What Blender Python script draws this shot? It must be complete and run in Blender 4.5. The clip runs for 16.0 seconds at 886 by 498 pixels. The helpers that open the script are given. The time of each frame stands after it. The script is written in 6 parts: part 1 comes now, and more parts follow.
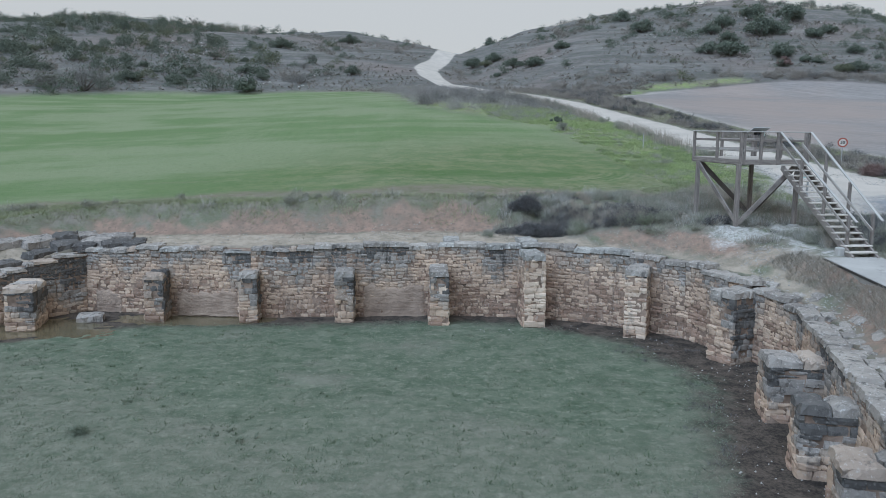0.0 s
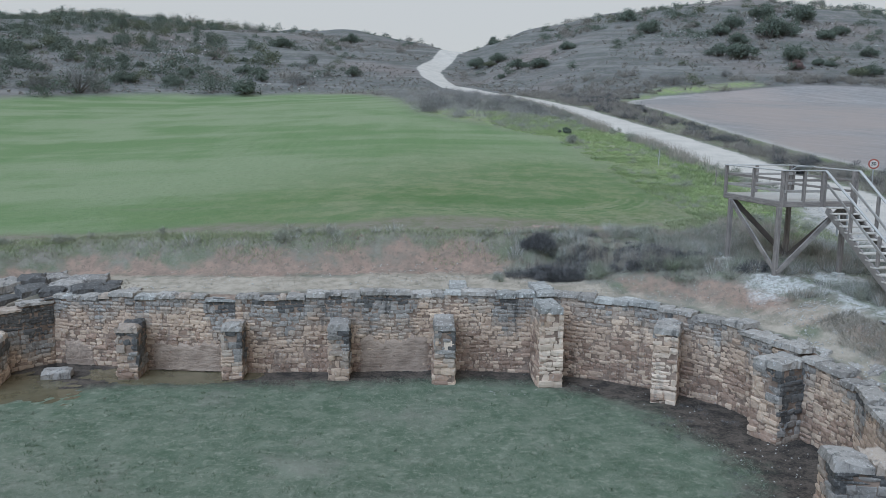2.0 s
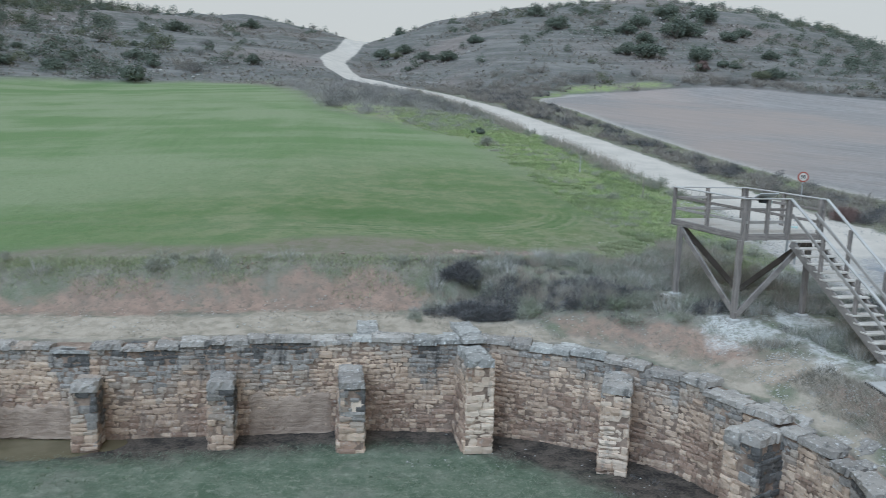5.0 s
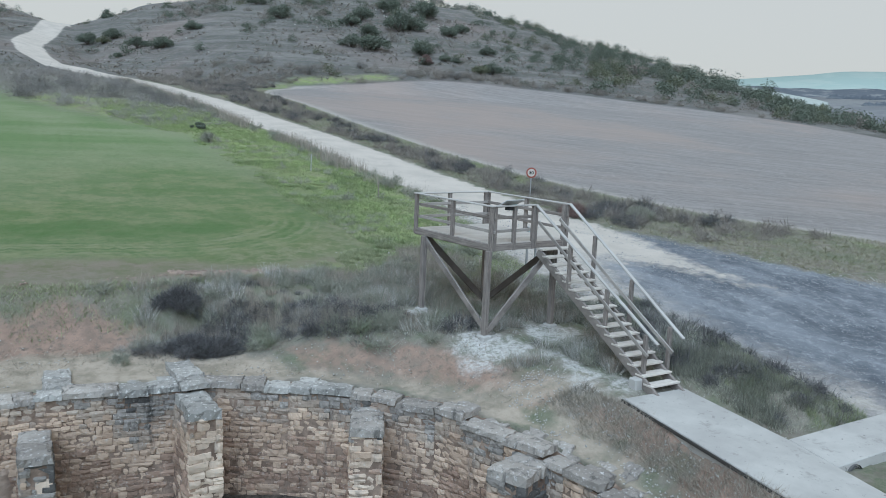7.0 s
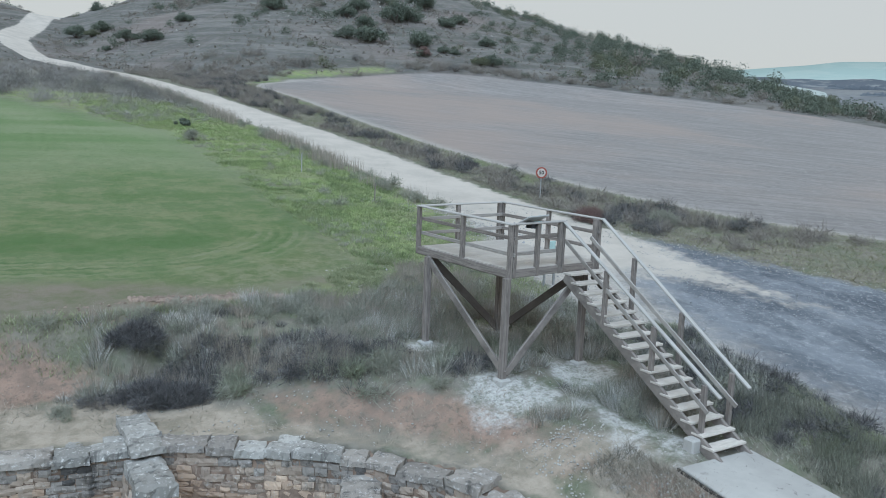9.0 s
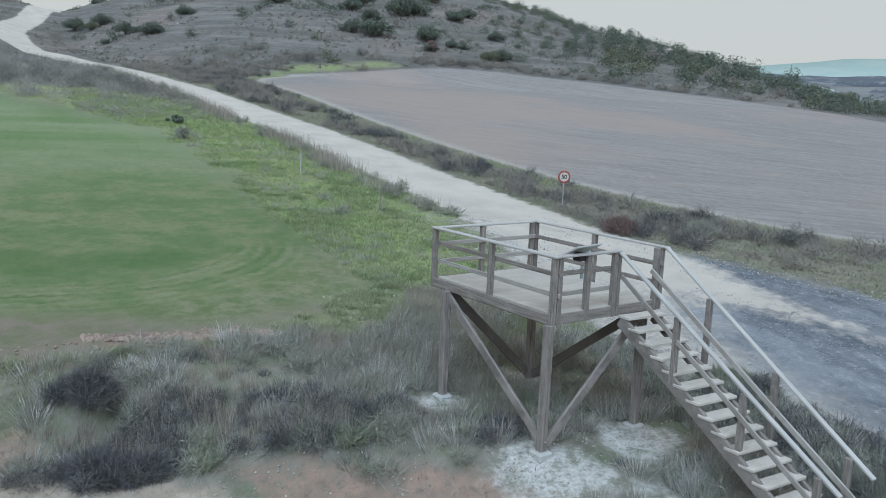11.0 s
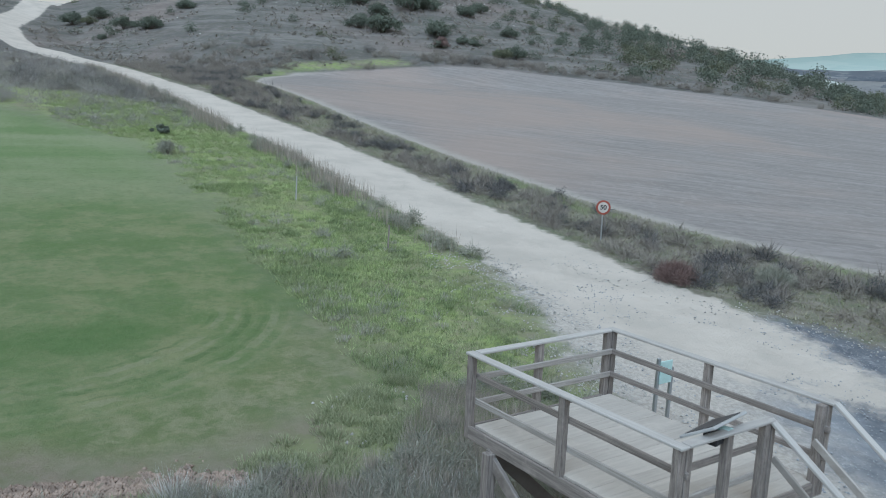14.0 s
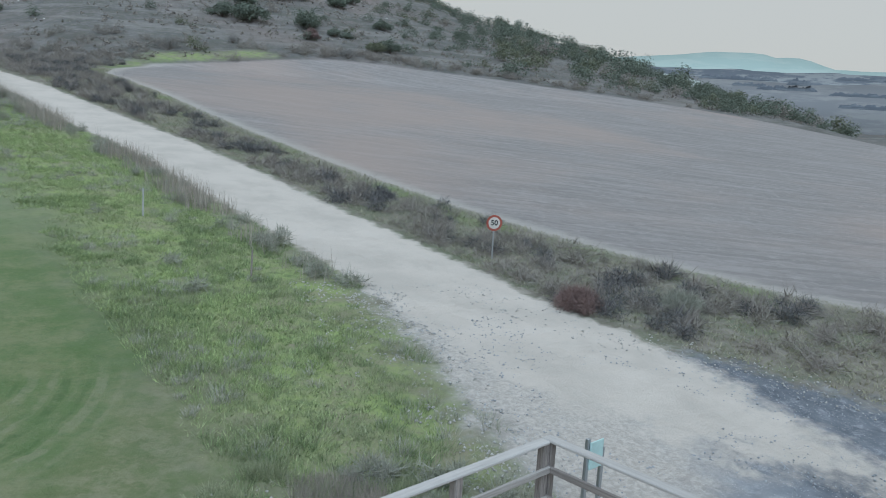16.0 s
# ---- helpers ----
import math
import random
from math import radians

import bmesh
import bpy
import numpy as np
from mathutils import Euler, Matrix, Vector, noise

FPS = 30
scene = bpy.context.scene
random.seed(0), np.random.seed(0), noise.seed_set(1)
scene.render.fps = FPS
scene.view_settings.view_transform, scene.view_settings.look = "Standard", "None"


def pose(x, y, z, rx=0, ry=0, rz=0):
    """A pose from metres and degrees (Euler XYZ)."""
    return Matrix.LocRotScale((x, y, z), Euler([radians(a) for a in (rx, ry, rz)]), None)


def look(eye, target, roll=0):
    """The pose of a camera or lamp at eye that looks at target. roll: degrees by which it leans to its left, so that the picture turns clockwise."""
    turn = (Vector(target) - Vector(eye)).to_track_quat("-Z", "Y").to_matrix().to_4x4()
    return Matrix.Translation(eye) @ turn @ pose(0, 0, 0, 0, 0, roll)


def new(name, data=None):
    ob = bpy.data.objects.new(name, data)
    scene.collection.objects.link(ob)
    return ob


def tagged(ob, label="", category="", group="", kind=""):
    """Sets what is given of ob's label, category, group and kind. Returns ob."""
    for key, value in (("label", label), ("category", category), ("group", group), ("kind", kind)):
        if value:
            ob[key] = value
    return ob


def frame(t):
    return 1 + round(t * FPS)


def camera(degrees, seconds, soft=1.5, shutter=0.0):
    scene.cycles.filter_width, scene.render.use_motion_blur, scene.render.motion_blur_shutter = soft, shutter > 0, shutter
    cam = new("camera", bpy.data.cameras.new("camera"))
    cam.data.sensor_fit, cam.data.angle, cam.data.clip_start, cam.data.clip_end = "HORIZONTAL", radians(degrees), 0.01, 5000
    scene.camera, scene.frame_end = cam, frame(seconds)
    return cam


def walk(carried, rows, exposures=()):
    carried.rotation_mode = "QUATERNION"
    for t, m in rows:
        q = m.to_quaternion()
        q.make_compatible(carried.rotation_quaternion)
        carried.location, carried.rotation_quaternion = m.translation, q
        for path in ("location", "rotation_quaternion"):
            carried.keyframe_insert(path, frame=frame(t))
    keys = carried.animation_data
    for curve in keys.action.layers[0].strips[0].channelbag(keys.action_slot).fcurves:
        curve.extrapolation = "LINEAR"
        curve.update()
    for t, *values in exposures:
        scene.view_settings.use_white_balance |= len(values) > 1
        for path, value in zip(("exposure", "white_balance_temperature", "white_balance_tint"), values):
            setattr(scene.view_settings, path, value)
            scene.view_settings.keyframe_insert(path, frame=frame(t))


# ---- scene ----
cam = camera(55.4, 16.0, soft=0.8, shutter=0.35)
PATH = [
    (0, (0.611, 0.342, 6.824), (0.698, 2.318, 6.534), 0.7),
    (0.5, (0.616, 1.185, 7.118), (0.702, 3.162, 6.827), 0.7),
    (1, (0.624, 1.996, 7.453), (0.709, 3.972, 7.158), 0.7),
    (1.5, (0.597, 2.77, 7.799), (0.681, 4.746, 7.499), 0.8),
    (2, (0.599, 3.546, 8.088), (0.682, 5.521, 7.787), 0.9),
    (2.5, (0.603, 4.319, 8.342), (0.687, 6.294, 8.037), 1.0),
    (3, (0.617, 5.073, 8.503), (0.7, 7.047, 8.195), 1.1),
    (3.2, (0.621, 5.378, 8.521), (0.703, 7.352, 8.211), 1.1),
    (5.3, (0.695, 8.587, 8.713), (1.118, 10.515, 8.393), 2.4),
    (5.5, (0.722, 8.851, 8.751), (1.234, 10.758, 8.432), 2.5),
    (6, (0.897, 9.515, 8.828), (1.605, 11.359, 8.513), 2.6),
    (6.5, (1.188, 10.301, 8.876), (2.028, 12.089, 8.563), 2.7),
    (7, (1.545, 11.111, 8.907), (2.448, 12.868, 8.594), 2.5),
    (7.5, (1.885, 11.921, 8.935), (2.807, 13.668, 8.619), 2.4),
    (8, (2.255, 12.759, 8.95), (3.176, 14.505, 8.631), 2.3),
    (8.5, (2.656, 13.657, 8.977), (3.568, 15.407, 8.654), 2.2),
    (8.7, (2.795, 13.998, 9.004), (3.705, 15.75, 8.678), 2.2),
    (11, (4.452, 18.059, 9.074), (5.348, 19.815, 8.734), 2.4),
    (11.5, (4.769, 18.934, 9.187), (5.661, 20.691, 8.845), 2.5),
    (12, (5.101, 19.801, 9.385), (5.99, 21.559, 9.04), 2.5),
    (12.5, (5.456, 20.661, 9.589), (6.34, 22.42, 9.24), 2.5),
    (13, (5.81, 21.524, 9.738), (6.692, 23.285, 9.386), 2.5),
    (13.5, (6.172, 22.392, 9.854), (7.051, 24.154, 9.5), 2.6),
    (14, (6.522, 23.24, 9.962), (7.403, 25.0, 9.605), 2.6),
    (14.5, (6.853, 24.065, 10.057), (7.769, 25.807, 9.699), 2.7),
    (15, (7.258, 24.937, 10.133), (8.257, 26.632, 9.777), 3.0),
    (15.5, (7.665, 25.694, 10.227), (8.746, 27.338, 9.872), 3.2),
    (16, (8.135, 26.498, 10.294), (9.271, 28.105, 9.935), 3.3),
]
walk(cam, [(t, look(eye, aim, roll)) for t, eye, aim, roll in PATH], exposures=[(0.0, 0.0, 4850, 4), (3.2, 0.02, 4850, 3), (6.0, 0.08, 4900, 1), (12.0, 0.05, 4920, 1), (16.0, -0.05, 4920, 1)])

# ---- daylight: a bright overcast afternoon ----
world = bpy.data.worlds.new("overcast_sky")
scene.world = world
world.use_nodes = True
wn, wl = world.node_tree.nodes, world.node_tree.links
sky = wn.new("ShaderNodeTexSky")
sky.sky_type, sky.sun_disc = "NISHITA", False
sky.sun_elevation, sky.sun_rotation = radians(48), radians(215)
sky.air_density, sky.dust_density = 1.0, 3.0
grey = wn.new("ShaderNodeMix")
grey.data_type = "RGBA"
grey.inputs[0].default_value = 0.93
grey.inputs[7].default_value = (7.15, 5.86, 4.5, 1)
wl.new(sky.outputs[0], grey.inputs[6])
wl.new(grey.outputs[2], wn["Background"].inputs[0])
wn["Background"].inputs[1].default_value = 0.1

sun = new("sun", bpy.data.lights.new("sun", "SUN"))
sun.data.energy, sun.data.angle, sun.data.color = 2.3, radians(60), (0.92, 0.975, 1.04)
sun.matrix_world = look((-20, -28, 40), (0, 0, 0))


# ---- materials ----
class Nodes:
    """A node material, written as sums."""

    def __init__(self, name, rough=0.9, metal=0.0, spec=0.25):
        self.mat = bpy.data.materials.new(name)
        self.mat.use_nodes = True
        self.t = self.mat.node_tree
        self.bsdf = self.t.nodes["Principled BSDF"]
        self.bsdf.inputs["Roughness"].default_value = rough
        self.bsdf.inputs["Metallic"].default_value = metal
        self.bsdf.inputs["Specular IOR Level"].default_value = spec
        self.where = self.node("ShaderNodeTexCoord").outputs["Object"]

    def node(self, kind, **props):
        n = self.t.nodes.new(kind)
        for key, value in props.items():
            if key == "operation":
                n.operation = value
            elif key == "data_type":
                n.data_type = value
            elif key == "blend_type":
                n.blend_type = value
            elif key == "attribute_name":
                n.attribute_name = value
            elif key == "clamp":
                n.clamp = value
        return n

    def put(self, socket, value):
        if isinstance(value, bpy.types.NodeSocket):
            self.t.links.new(value, socket)
        else:
            socket.default_value = value

    def math(self, op, a, b=0.0):
        n = self.node("ShaderNodeMath", operation=op)
        self.put(n.inputs[0], a)
        self.put(n.inputs[1], b)
        return n.outputs[0]

    def noise(self, scale, detail=4.0, rough=0.6, stretch=None, warp=0.0, at=None):
        v = at or self.where
        if stretch:
            m = self.node("ShaderNodeMapping")
            m.inputs["Scale"].default_value = stretch
            self.put(m.inputs[0], v)
            v = m.outputs[0]
        n = self.node("ShaderNodeTexNoise")
        n.inputs["Scale"].default_value, n.inputs["Detail"].default_value = scale, detail
        n.inputs["Roughness"].default_value, n.inputs["Distortion"].default_value = rough, warp
        self.put(n.inputs["Vector"], v)
        return n.outputs["Fac"]

    def cells(self, scale, stretch=None):
        v = self.where
        if stretch:
            m = self.node("ShaderNodeMapping")
            m.inputs["Scale"].default_value = stretch
            self.put(m.inputs[0], v)
            v = m.outputs[0]
        n = self.node("ShaderNodeTexVoronoi")
        n.inputs["Scale"].default_value = scale
        self.put(n.inputs["Vector"], v)
        return n.outputs["Distance"]

    def step(self, value, lo, hi, a=0.0, b=1.0):
        n = self.node("ShaderNodeMapRange", clamp=True)
        n.interpolation_type = "SMOOTHSTEP"
        for i, x in enumerate((value, lo, hi, a, b)):
            self.put(n.inputs[i], x)
        return n.outputs[0]

    def mix(self, fac, a, b, blend="MIX"):
        n = self.node("ShaderNodeMix", data_type="RGBA", blend_type=blend)
        self.put(n.inputs[0], fac)
        for i, c in ((6, a), (7, b)):
            self.put(n.inputs[i], c if isinstance(c, bpy.types.NodeSocket) else (*c, 1))
        return n.outputs[2]

    def attr(self, name):
        return self.node("ShaderNodeAttribute", attribute_name=name).outputs["Fac"]

    def chance(self):
        return self.node("ShaderNodeObjectInfo").outputs["Random"]

    def island(self):
        return self.node("ShaderNodeNewGeometry").outputs["Random Per Island"]

    def done(self, colour, bump=None, strength=0.4, depth=0.02, rough=None):
        self.put(self.bsdf.inputs["Base Color"], colour if isinstance(colour, bpy.types.NodeSocket) else (*colour, 1))
        if bump is not None:
            n = self.node("ShaderNodeBump")
            n.inputs["Strength"].default_value, n.inputs["Distance"].default_value = strength, depth
            self.put(n.inputs["Height"], bump)
            self.put(self.bsdf.inputs["Normal"], n.outputs[0])
        if rough is not None:
            self.put(self.bsdf.inputs["Roughness"], rough)
        return self.mat


def stone_material(name, light, dark, lichen, lichen_share, pale=(0.55, 0.51, 0.46)):
    m = Nodes(name, 0.92)
    place = m.node("ShaderNodeNewGeometry").outputs["Position"]
    pick = m.chance()
    c = m.mix(m.math("MULTIPLY", m.step(pick, 0.0, 1.0), 0.55), light, dark)
    c = m.mix(m.math("MULTIPLY", m.step(m.noise(0.35, 4, 0.6, at=place), 0.4, 0.62), 0.35), c, dark)
    # broad stains that run over many stones, streaks down from the top, then lichen spots
    c = m.mix(m.step(m.noise(0.9, 6, 0.65, at=place), 0.36, 0.7), c, m.mix(0.62, c, dark))
    streak = m.noise(1.0, 6, 0.65, (3.2, 3.2, 0.55), 0.4, at=place)
    c = m.mix(m.math("MULTIPLY", m.step(streak, 0.54, 0.68), 0.25 + lichen_share), c, lichen)
    c = m.mix(m.math("MULTIPLY", m.step(m.noise(6.5, 7, 0.72, at=place), 0.63 - 0.2 * lichen_share, 0.70), 0.25 + lichen_share), c, lichen)
    c = m.mix(m.math("MULTIPLY", m.step(m.noise(11, 7, 0.75, at=place), 0.54, 0.66), 0.3 + lichen_share * 0.8), c, pale)
    bump = m.math("ADD", m.noise(13, 8, 0.72, at=place), m.math("MULTIPLY", m.noise(48, 4, at=place), 0.4))
    return m.done(c, bump, 0.8, 0.03)


STONE_TAN = stone_material("tan_limestone", (0.66, 0.51, 0.375), (0.36, 0.262, 0.19), (0.13, 0.105, 0.092), 0.3)
STONE_BROWN = stone_material("earth_stained_limestone", (0.47, 0.335, 0.245), (0.20, 0.138, 0.10), (0.10, 0.078, 0.066), 0.3)
STONE_MIX = stone_material("part_greyed_limestone", (0.55, 0.455, 0.36), (0.26, 0.208, 0.165), (0.09, 0.08, 0.073), 0.45)
STONE_GREY = stone_material("weathered_grey_limestone", (0.43, 0.39, 0.345), (0.19, 0.173, 0.154), (0.06, 0.056, 0.053), 0.55)
STONE_PALE = stone_material("pale_limestone", (0.74, 0.61, 0.475), (0.50, 0.39, 0.295), (0.22, 0.188, 0.165), 0.2)
STONE_BLACK = stone_material("black_crusted_limestone", (0.17, 0.16, 0.148), (0.075, 0.07, 0.066), (0.045, 0.043, 0.041), 0.5, (0.30, 0.285, 0.26))
STONE_CAP = stone_material("lichen_coated_capstone", (0.43, 0.39, 0.34), (0.20, 0.18, 0.158), (0.065, 0.062, 0.058), 0.5, (0.66, 0.635, 0.60))
STONE_LICHEN = stone_material("white_lichen_capstone", (0.50, 0.475, 0.43), (0.22, 0.21, 0.19), (0.075, 0.072, 0.068), 0.5, (0.84, 0.82, 0.77))


def core_material():
    m = Nodes("earth_mortar", 0.95)
    c = m.mix(m.step(m.noise(3, 6), 0.35, 0.65), (0.17, 0.126, 0.096), (0.33, 0.25, 0.19))
    return m.done(c, m.noise(20, 8, 0.7), 0.7, 0.03)


MORTAR = core_material()


def coat_material():
    m = Nodes("worn_tan_render", 0.95)
    c = m.mix(m.step(m.noise(1.6, 6, 0.6), 0.35, 0.7), (0.40, 0.312, 0.24), (0.29, 0.222, 0.17))
    c = m.mix(m.step(m.noise(7, 6, 0.7), 0.6, 0.75), c, (0.20, 0.152, 0.115))
    return m.done(c, m.math("ADD", m.noise(7, 8, 0.75), m.noise(1.0, 3, 0.6, (2.5, 2.5, 11.0))), 0.9, 0.04)


RENDER_COAT = coat_material()


def wood_material(name, light, dark):
    m = Nodes(name, 0.8)
    along = m.node("ShaderNodeVectorMath", operation="ADD")
    m.put(along.inputs[0], m.node("ShaderNodeTexCoord").outputs["Generated"])
    m.put(along.inputs[1], m.math("MULTIPLY", m.chance(), 9.0))
    grain = m.noise(4.5, 8, 0.65, None, 0.3, at=along.outputs[0])
    c = m.mix(m.step(grain, 0.25, 0.75), dark, light)
    c = m.mix(m.math("MULTIPLY", m.chance(), 0.45), c, m.mix(0.5, dark, (0.2, 0.18, 0.16)))
    c = m.mix(m.math("MULTIPLY", m.step(m.noise(2.6, 6, 0.7), 0.5, 0.75), 0.6), c, light)
    c = m.mix(m.math("MULTIPLY", m.step(m.noise(9.0, 6, 0.7), 0.58, 0.72), 0.35), c, dark)
    return m.done(c, grain, 0.35, 0.006)


WOOD = wood_material("weathered_grey_timber", (0.36, 0.318, 0.282), (0.115, 0.10, 0.088))
WOOD_TOP = wood_material("bleached_rail_timber", (0.50, 0.475, 0.44), (0.37, 0.35, 0.325))
WOOD_PALE = wood_material("part_bleached_timber", (0.46, 0.43, 0.39), (0.24, 0.215, 0.19))
WOOD_DECK = wood_material("bleached_deck_boards", (0.52, 0.475, 0.415), (0.40, 0.365, 0.32))
WOOD_TREAD = wood_material("worn_stair_treads", (0.66, 0.61, 0.54), (0.52, 0.475, 0.415))
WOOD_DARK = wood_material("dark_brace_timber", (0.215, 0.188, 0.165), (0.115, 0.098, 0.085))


def plain(name, colour, rough=0.6, metal=0.0, spread=0.15):
    m = Nodes(name, rough, metal)
    c = m.mix(m.step(m.noise(5, 5), 0.35, 0.7), colour, tuple(v * (1 - spread) for v in colour))
    return m.done(c, m.noise(30, 4), 0.1, 0.004)


def concrete_material():
    m = Nodes("pale_concrete", 0.85)
    c = m.mix(m.step(m.noise(0.8, 6), 0.3, 0.7), (0.47, 0.455, 0.42), (0.37, 0.355, 0.33))
    c = m.mix(m.math("MULTIPLY", m.step(m.noise(1.7, 8, 0.75), 0.55, 0.66), 0.6), c, (0.24, 0.23, 0.21))
    c = m.mix(m.math("MULTIPLY", m.step(m.noise(7.0, 8, 0.75), 0.60, 0.66), 0.7), c, (0.15, 0.145, 0.135))
    return m.done(c, m.noise(18, 8), 0.3, 0.01)


CONCRETE = concrete_material()


def ground_material():
    m = Nodes("open_ground", 0.95, spec=0.1)
    jag = m.math("ADD", m.math("MULTIPLY", m.math("SUBTRACT", m.noise(1.3, 6, 0.65), 0.5), 1.6),
                 m.math("MULTIPLY", m.math("SUBTRACT", m.noise(0.25, 4), 0.5), 1.2))

    def zone(name, soft=0.25, rag=1.0):
        return m.step(m.math("ADD", m.attr(name), m.math("MULTIPLY", jag, rag)), -soft, soft)

    fine, mid, broad = m.noise(16, 8, 0.7), m.noise(2.2, 6, 0.65), m.noise(0.09, 4)
    # rough pasture and garrigue
    dry = m.mix(m.step(mid, 0.3, 0.7), (0.16, 0.146, 0.115), (0.26, 0.24, 0.198))
    green = m.mix(m.step(fine, 0.3, 0.7), (0.10, 0.125, 0.07), (0.18, 0.195, 0.125))
    c = m.mix(m.math("MULTIPLY", m.step(m.math("ADD", m.noise(0.9, 7, 0.75), m.math("MULTIPLY", broad, 0.3)), 0.56, 0.78), 0.75), dry, green)
    # hill slopes: grey scrub with thin stony terraces
    hill = m.mix(m.step(m.noise(0.22, 8, 0.7), 0.35, 0.68), (0.192, 0.182, 0.172), (0.112, 0.111, 0.106))
    hill = m.mix(m.math("MULTIPLY", m.step(m.noise(0.9, 7, 0.75), 0.40, 0.60), 0.65), hill, (0.11, 0.112, 0.088))
    hill = m.mix(m.math("MULTIPLY", m.step(m.noise(1.6, 6, 0.75), 0.54, 0.66), 0.6), hill, (0.27, 0.25, 0.22))
    hill = m.mix(m.math("MULTIPLY", m.step(m.noise(0.03, 6, 0.65), 0.48, 0.66), 0.6), hill, (0.225, 0.185, 0.165))
    lines = m.noise(1.0, 5, 0.6, (0.035, 0.035, 1.2), 0.3)
    hill = m.mix(m.math("MULTIPLY", m.step(lines, 0.54, 0.62), 0.3), hill, (0.29, 0.27, 0.245))
    hill = m.mix(m.math("MULTIPLY", m.step(lines, 0.46, 0.38), 0.3), hill, (0.085, 0.08, 0.065))
    c = m.mix(zone("hill", 2.0), c, hill)
    # bright spring grass of the verge
    lush = m.mix(m.step(m.noise(0.7, 7, 0.72), 0.40, 0.60), (0.252, 0.24, 0.155), (0.272, 0.328, 0.122))
    lush = m.mix(m.math("MULTIPLY", m.step(m.noise(2.6, 7, 0.75), 0.48, 0.64), 0.8), lush, (0.13, 0.168, 0.075))
    lush = m.mix(m.math("MULTIPLY", m.step(m.noise(1.5, 7, 0.75), 0.56, 0.70), 0.7), lush, (0.235, 0.215, 0.155))
    lush = m.mix(m.math("MULTIPLY", m.step(fine, 0.45, 0.8), 0.6), lush, (0.22, 0.25, 0.12))
    c = m.mix(zone("verge", 1.5, 1.8), c, lush)
    # young crop with faint drill marks
    rows = m.noise(1.0, 5, 0.55, (0.018, 0.2, 0.1))
    crop = m.mix(m.step(m.math("ADD", m.noise(0.12, 5, 0.6), m.math("MULTIPLY", rows, 0.9)), 0.78, 1.12), (0.145, 0.20, 0.084), (0.22, 0.252, 0.14))
    crop = m.mix(m.math("MULTIPLY", m.step(m.noise(0.35, 6, 0.6, (0.4, 1.4, 1)), 0.58, 0.8), 0.4), crop, (0.24, 0.215, 0.16))
    crop = m.mix(m.math("MULTIPLY", m.step(m.math("ADD", m.attr("sparse"), m.math("MULTIPLY", jag, 2.0)), -9.0, 9.0), 0.65), crop, m.mix(m.step(m.noise(0.7, 6, 0.7), 0.38, 0.66), (0.095, 0.138, 0.048), (0.205, 0.205, 0.108)))
    crop = m.mix(m.math("MULTIPLY", m.step(m.noise(5, 6, 0.75), 0.48, 0.7), 0.4), crop, (0.085, 0.13, 0.06))
    crop = m.mix(m.math("MULTIPLY", m.step(m.noise(13, 6, 0.75), 0.52, 0.7), 0.4), crop, (0.21, 0.24, 0.14))
    # where the drill turned: wheel and row marks bend round a corner of the field
    turn = m.node("ShaderNodeMapping")
    turn.inputs["Location"].default_value = (-5.8, -45.0, 0)
    m.put(turn.inputs[0], m.where)
    apart = m.node("ShaderNodeSeparateXYZ")
    m.put(apart.inputs[0], turn.outputs[0])
    bend = m.node("ShaderNodeCombineXYZ")
    m.put(bend.inputs[0], m.math("MAXIMUM", apart.outputs["X"], 0.0))
    m.put(bend.inputs[1], m.math("ADD", apart.outputs["Y"], m.math("MULTIPLY", m.math("MINIMUM", apart.outputs["X"], 0.0), 0.12)))
    reach = m.node("ShaderNodeVectorMath", operation="LENGTH")
    m.put(reach.inputs[0], bend.outputs[0])
    far_out = m.math("ADD", reach.outputs["Value"], m.math("MULTIPLY", m.math("SUBTRACT", m.noise(0.7, 4, 0.6), 0.5), 0.3))
    ring = m.math("SINE", m.math("MULTIPLY", far_out, 15.0))
    wide_ring = m.math("SINE", m.math("MULTIPLY", far_out, 5.1))
    south = m.math("MULTIPLY", m.step(apart.outputs["Y"], -0.6, -2.2), m.step(apart.outputs["X"], -9.0, -3.0))
    band = m.math("MULTIPLY", m.step(far_out, 4.3, 5.0), m.math("MULTIPLY", m.step(far_out, 7.3, 6.4), south))
    band = m.math("MULTIPLY", band, m.step(m.noise(1.1, 6, 0.72), 0.38, 0.60))
    crop = m.mix(m.math("MULTIPLY", m.math("MULTIPLY", m.step(far_out, 5.2, 3.0), south), 0.5), crop, (0.066, 0.13, 0.036))
    pale_end = m.math("MULTIPLY", m.step(far_out, 6.3, 7.8), m.math("MULTIPLY", m.step(apart.outputs["Y"], -0.5, -3.0), m.step(apart.outputs["X"], -3.0, 2.0)))
    crop = m.mix(m.math("MULTIPLY", pale_end, 0.6), crop, m.mix(m.step(m.noise(1.6, 7, 0.75), 0.4, 0.64), (0.125, 0.15, 0.065), (0.265, 0.25, 0.165)))
    crop = m.mix(m.math("MULTIPLY", m.step(m.math("ADD", ring, m.math("MULTIPLY", wide_ring, 0.7)), 0.1, 1.0), m.math("MULTIPLY", band, 0.45)), crop, (0.255, 0.25, 0.165))
    crop = m.mix(m.math("MULTIPLY", m.step(m.math("ADD", ring, m.math("MULTIPLY", wide_ring, 0.7)), -0.4, -1.2), m.math("MULTIPLY", band, 0.55)), crop, (0.068, 0.115, 0.042))
